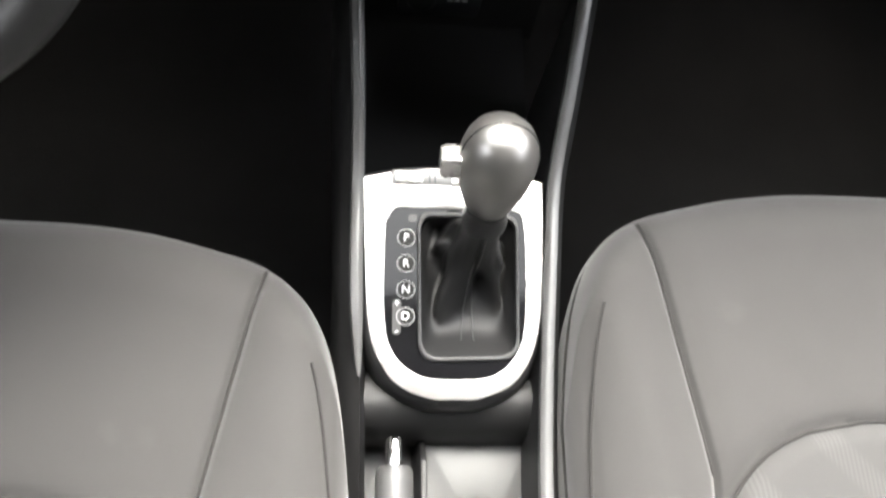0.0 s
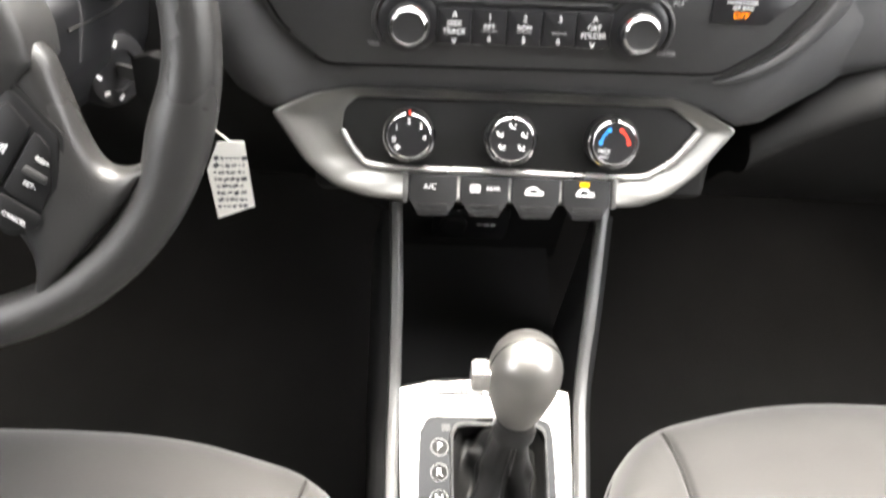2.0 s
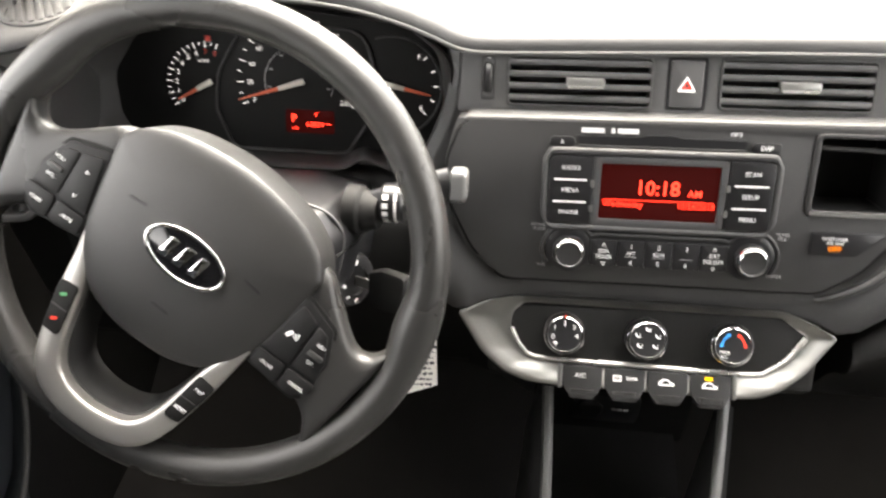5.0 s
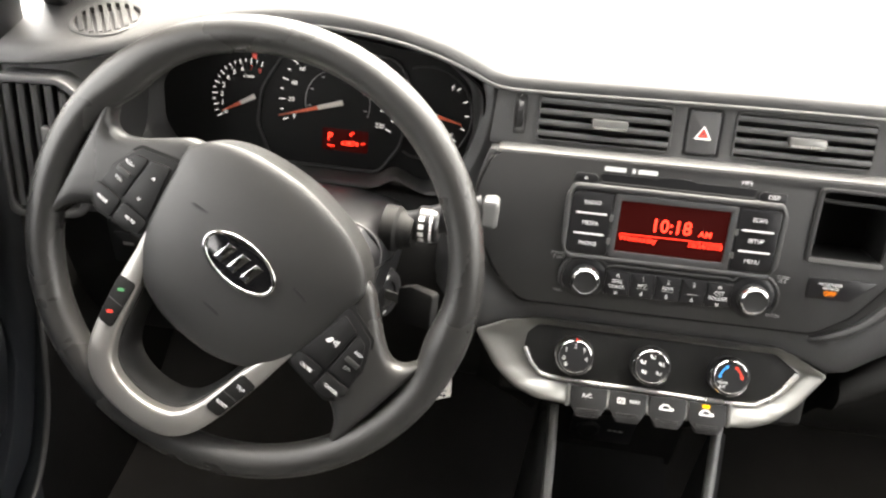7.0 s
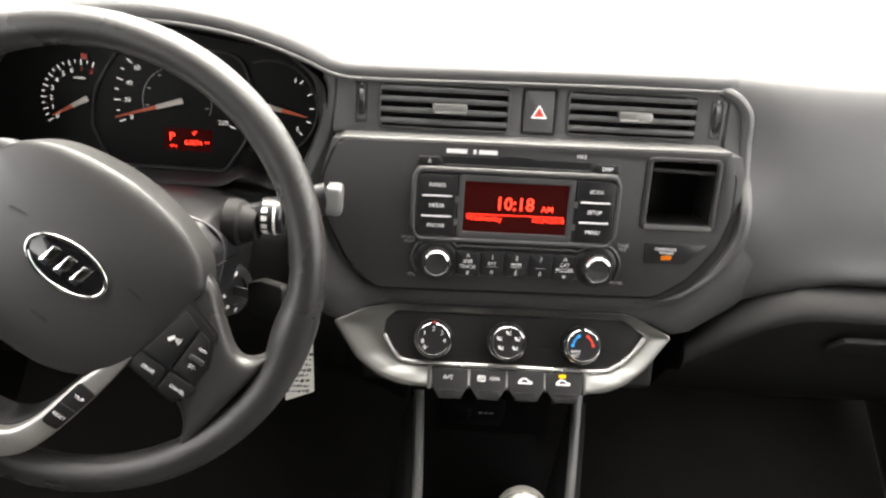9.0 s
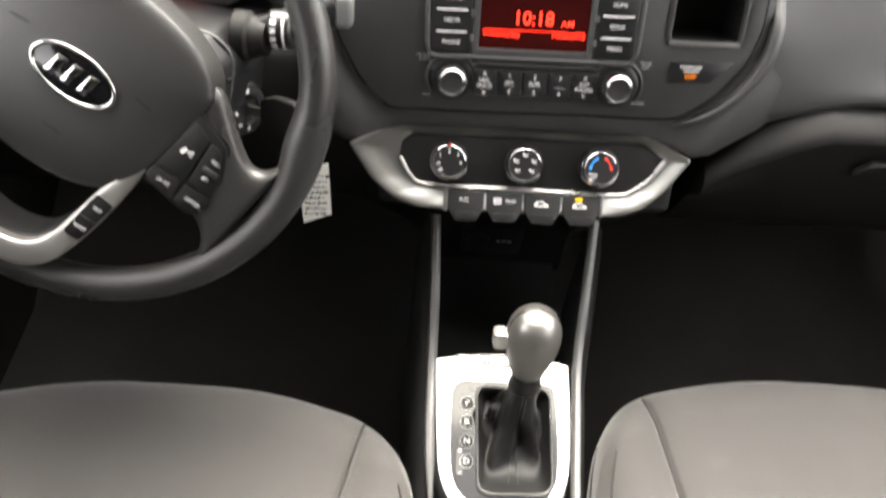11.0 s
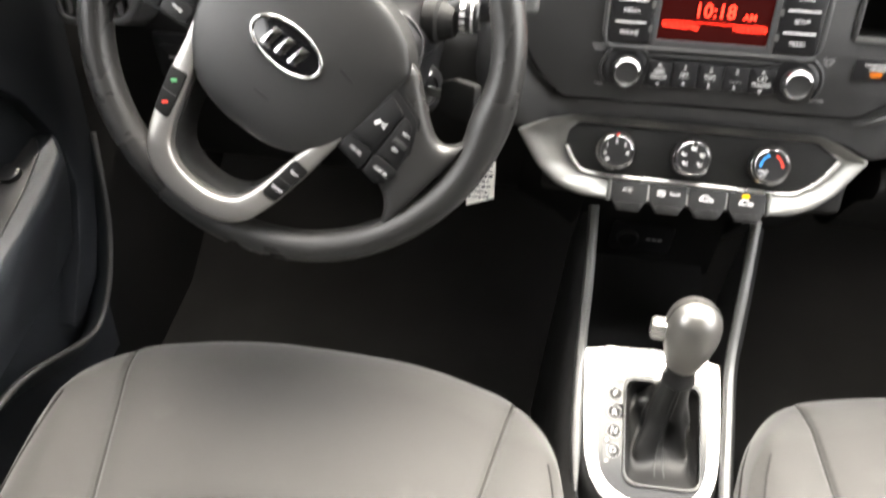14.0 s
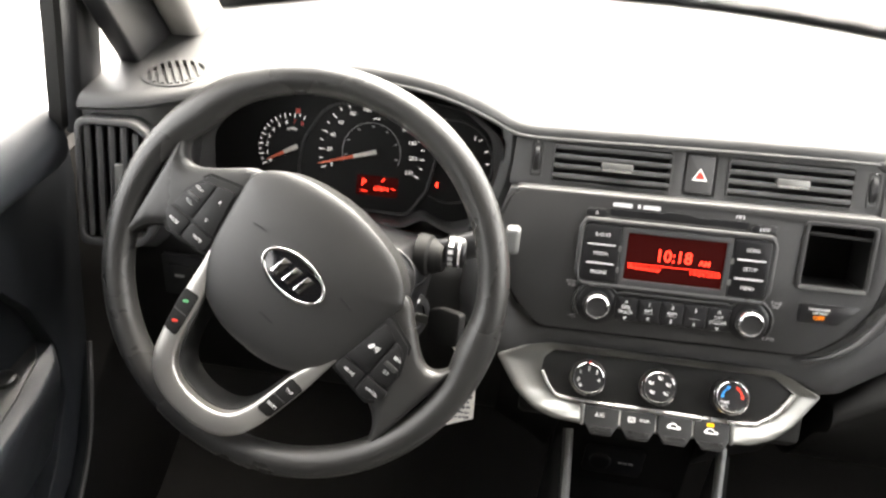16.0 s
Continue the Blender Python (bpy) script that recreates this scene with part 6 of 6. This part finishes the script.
# Paler strip along the pocket: light caught by its edge, put into the colour.
part("pocket_lit_lip", on_door(sweep([(p.x + 0.001, p.y, p.z + 0.004) for p in spline(pocket, 6)], circle(0, 0, 0.0035, 8))), LEDGE, door, "rounded lip of the map pocket, paled for the light it catches", smooth=80)

side_vent = thing("side_vent", "dark side air vent with upright slats on the dash end", "air vent", facing(-0.604, 0.612, 0.737, 0.26, 0.0, 12))
VO = rounded([(-0.040, -0.075), (0.028, -0.075), (0.046, -0.045), (0.044, 0.045), (0.020, 0.064), (-0.040, 0.064)], [0.012, 0.02, 0.03, 0.03, 0.02, 0.012], 5)
part("vent_frame", plate(VO, -0.03, 0.004, [[(x * 0.86, y * 0.90) for x, y in VO]]), DASH, side_vent, bevel=0.002)
part("vent_back", plate([(x * 0.9, y * 0.93) for x, y in VO], -0.034, -0.03), RUBBER, side_vent)
for k in range(6):
    x = -0.028 + 0.0122 * k
    top = 0.056 if x < 0.01 else 0.05
    part("slat", loft([[(x + a, y, b) for a, b in ((-0.004, -0.028), (-0.0025, -0.028), (0.0034, -0.002), (0.0028, 0.001), (-0.0005, 0.0022), (-0.0030, 0.0005), (-0.0034, -0.003))] for y in (-0.064, top)]), DASH, side_vent, smooth=30)
part("slider_tab", plate(box_outline(0.000, -0.022, 0.008, 0.018, 0.002), -0.002, 0.007), SILVER_DARK, side_vent, bevel=0.0015)

end_dash = thing("dash_end", "dark moulded end of the dashboard below the side vent", "dash panel", pose(-0.6, 0.68, 0.6))
bm = loft([[(-0.655, y + 0.004, z), (-0.60, y + 0.01, z), (-0.585, y + 0.03, z), (-0.58, y + 0.09, z), (-0.58, 0.85, z), (-0.655, 0.85, z)] for y, z in ((0.640, 0.808), (0.635, 0.792), (0.622, 0.71), (0.612, 0.655), (0.622, 0.635), (0.66, 0.60), (0.72, 0.59))])
bmesh.ops.translate(bm, verts=bm.verts, vec=(0.6, -0.68 + 0.012, -0.6))
part("end_panel", bm, DASH, end_dash, bevel=0.004)
# Added box that keeps windscreen light from leaking down into the footwell.
bm = box(-0.700, 0.70, 0.58, -0.60, 1.16, 0.795)
bmesh.ops.translate(bm, verts=bm.verts, vec=(0.6, -0.68, -0.6))
part("end_filler", bm, DASH, end_dash, bevel=0.01)
sw = thing("switch_bank", "black switch bank with printed grey keys on the knee panel", "switches", facing(-0.535, 0.652, 0.590, 0.05))
part("bank_panel", plate(box_outline(-0.055, -0.028, 0.045, 0.028, 0.004), -0.004, 0.003), BLACK, sw, bevel=0.001)
for k in range(2):
    kb = part("bank_key", plate(box_outline(-0.048 + 0.036 * k, -0.016, -0.018 + 0.036 * k, 0.016, 0.003), 0.002, 0.006), BLACK, sw, bevel=0.001)
    part("key_mark", bar(-0.033 + 0.036 * k, 0.002, 0.012, 0.004, 0.0062), GREY_PRINT, kb)

speaker = thing("dash_speaker", "pale ribbed tweeter grille on top of the dash corner", "speaker", pose(-0.568, 0.705, 0.823, 6, -4, 30))
part("grille_base", plate(oval(0, 0, 0.036, 0.031, 40), -0.004, 0.004, [oval(0, 0, 0.030, 0.025, 40)]), DASH, speaker, bevel=0.0015)
part("grille_floor", plate(oval(0, 0, 0.032, 0.027, 40), -0.004, 0.0), RUBBER, speaker)
for k in range(7):
    x = -0.024 + 0.008 * k
    h = 0.026 * math.sqrt(max(0.05, 1 - (x / 0.032) ** 2))
    part("grille_rib", box(x - 0.002, -h, -0.001, x + 0.002, h, 0.005), DASH, speaker)

pillar = thing("windscreen_pillar", "pale grey trim of the windscreen pillar beside the quarter window", "pillar", pose(-0.64, 0.9, 0.82))
bm = sweep(spline([(-0.612, 0.905, 0.77), (-0.608, 0.83, 0.875), (-0.585, 0.69, 1.03), (-0.55, 0.52, 1.18), (-0.51, 0.36, 1.33)], 6), rounded([(-0.020, -0.044), (0.020, -0.044), (0.018, 0.044), (-0.018, 0.044)], 0.012))
bmesh.ops.translate(bm, verts=bm.verts, vec=(0.64, -0.9, -0.82))
part("pillar_trim", bm, TRIM_LIGHT, pillar, smooth=50)
bm = sweep(spline([(-0.632, 0.815, 0.77), (-0.63, 0.73, 0.882), (-0.612, 0.61, 1.03), (-0.58, 0.46, 1.18), (-0.545, 0.32, 1.33)], 6), rounded([(-0.012, -0.042), (0.012, -0.042), (0.012, 0.042), (-0.012, 0.042)], 0.006))
bmesh.ops.translate(bm, verts=bm.verts, vec=(0.64, -0.9, -0.82))
part("pillar_frame", bm, BLACK, pillar, "black window frame", smooth=50)
post = thing("window_post", "black upright post between the quarter window and the side window", "window post", pose(-0.66, 0.63, 0.8))
bm = loft([[(x - 0.012, y, z), (x + 0.012, y, z), (x + 0.012, y + 0.045, z), (x - 0.012, y + 0.045, z)] for x, y, z in ((-0.671, 0.656, 0.76), (-0.655, 0.659, 0.887), (-0.632, 0.655, 1.05), (-0.61, 0.64, 1.2), (-0.585, 0.62, 1.345))])
bmesh.ops.translate(bm, verts=bm.verts, vec=(0.66, -0.63, -0.8))
part("post", bm, BLACK, post, bevel=0.004)
part("seal", sweep([(-0.011, 0.002, -0.02), (0.005, 0.004, 0.095), (0.028, 0.0, 0.25), (0.05, -0.015, 0.4), (0.075, -0.035, 0.545)], [(-0.006, -0.007), (0.006, -0.007), (0.006, 0.007), (-0.006, 0.007)], up=(1, 0, 0)), RUBBER, post)
mirror = thing("door_mirror", "dark door mirror housing beyond the side window", "door mirror", pose(-0.84, 0.60, 0.80))
bm = bmesh.new()
bmesh.ops.create_uvsphere(bm, u_segments=28, v_segments=16, radius=1)
bmesh.ops.scale(bm, vec=(0.10, 0.055, 0.07), verts=bm.verts)
part("housing", bm, BLACK, mirror, smooth=80)
part("foot", box(0.08, -0.02, -0.04, 0.16, 0.02, -0.01), BLACK, mirror, bevel=0.006)
# The unseen rear part reaches the roof only to block side light.
tagged(part("wall_left", plate([(-0.95, -0.1), (1.2, -0.1), (1.2, 0.70), (0.67, 0.70), (0.67, 0.78), (-0.05, 0.78), (-0.10, 1.34), (-0.95, 1.34)], -0.80, -0.765, m=SIDE), CARPET), "dark side of the cabin behind the door lining, its unseen rear raised to block light", "wall", kind="structure")
kick = rounded([(0.10, -0.1), (1.19, -0.1), (1.19, 0.69), (0.73, 0.69), (0.665, 0.46), (0.600, 0.335), (0.555, 0.262), (0.50, 0.235), (0.44, 0.245), (0.36, 0.30), (0.10, 0.30)], [0.002, 0.002, 0.002, 0.03, 0.05, 0.03, 0.03, 0.03, 0.03, 0.03, 0.002], 4)
tagged(part("trim_kick_panel", plate(kick, -0.764, -0.742, m=SIDE), CARPET, bevel=0.004), "black carpeted kick panel and sill beside the footwell", "trim", kind="structure")
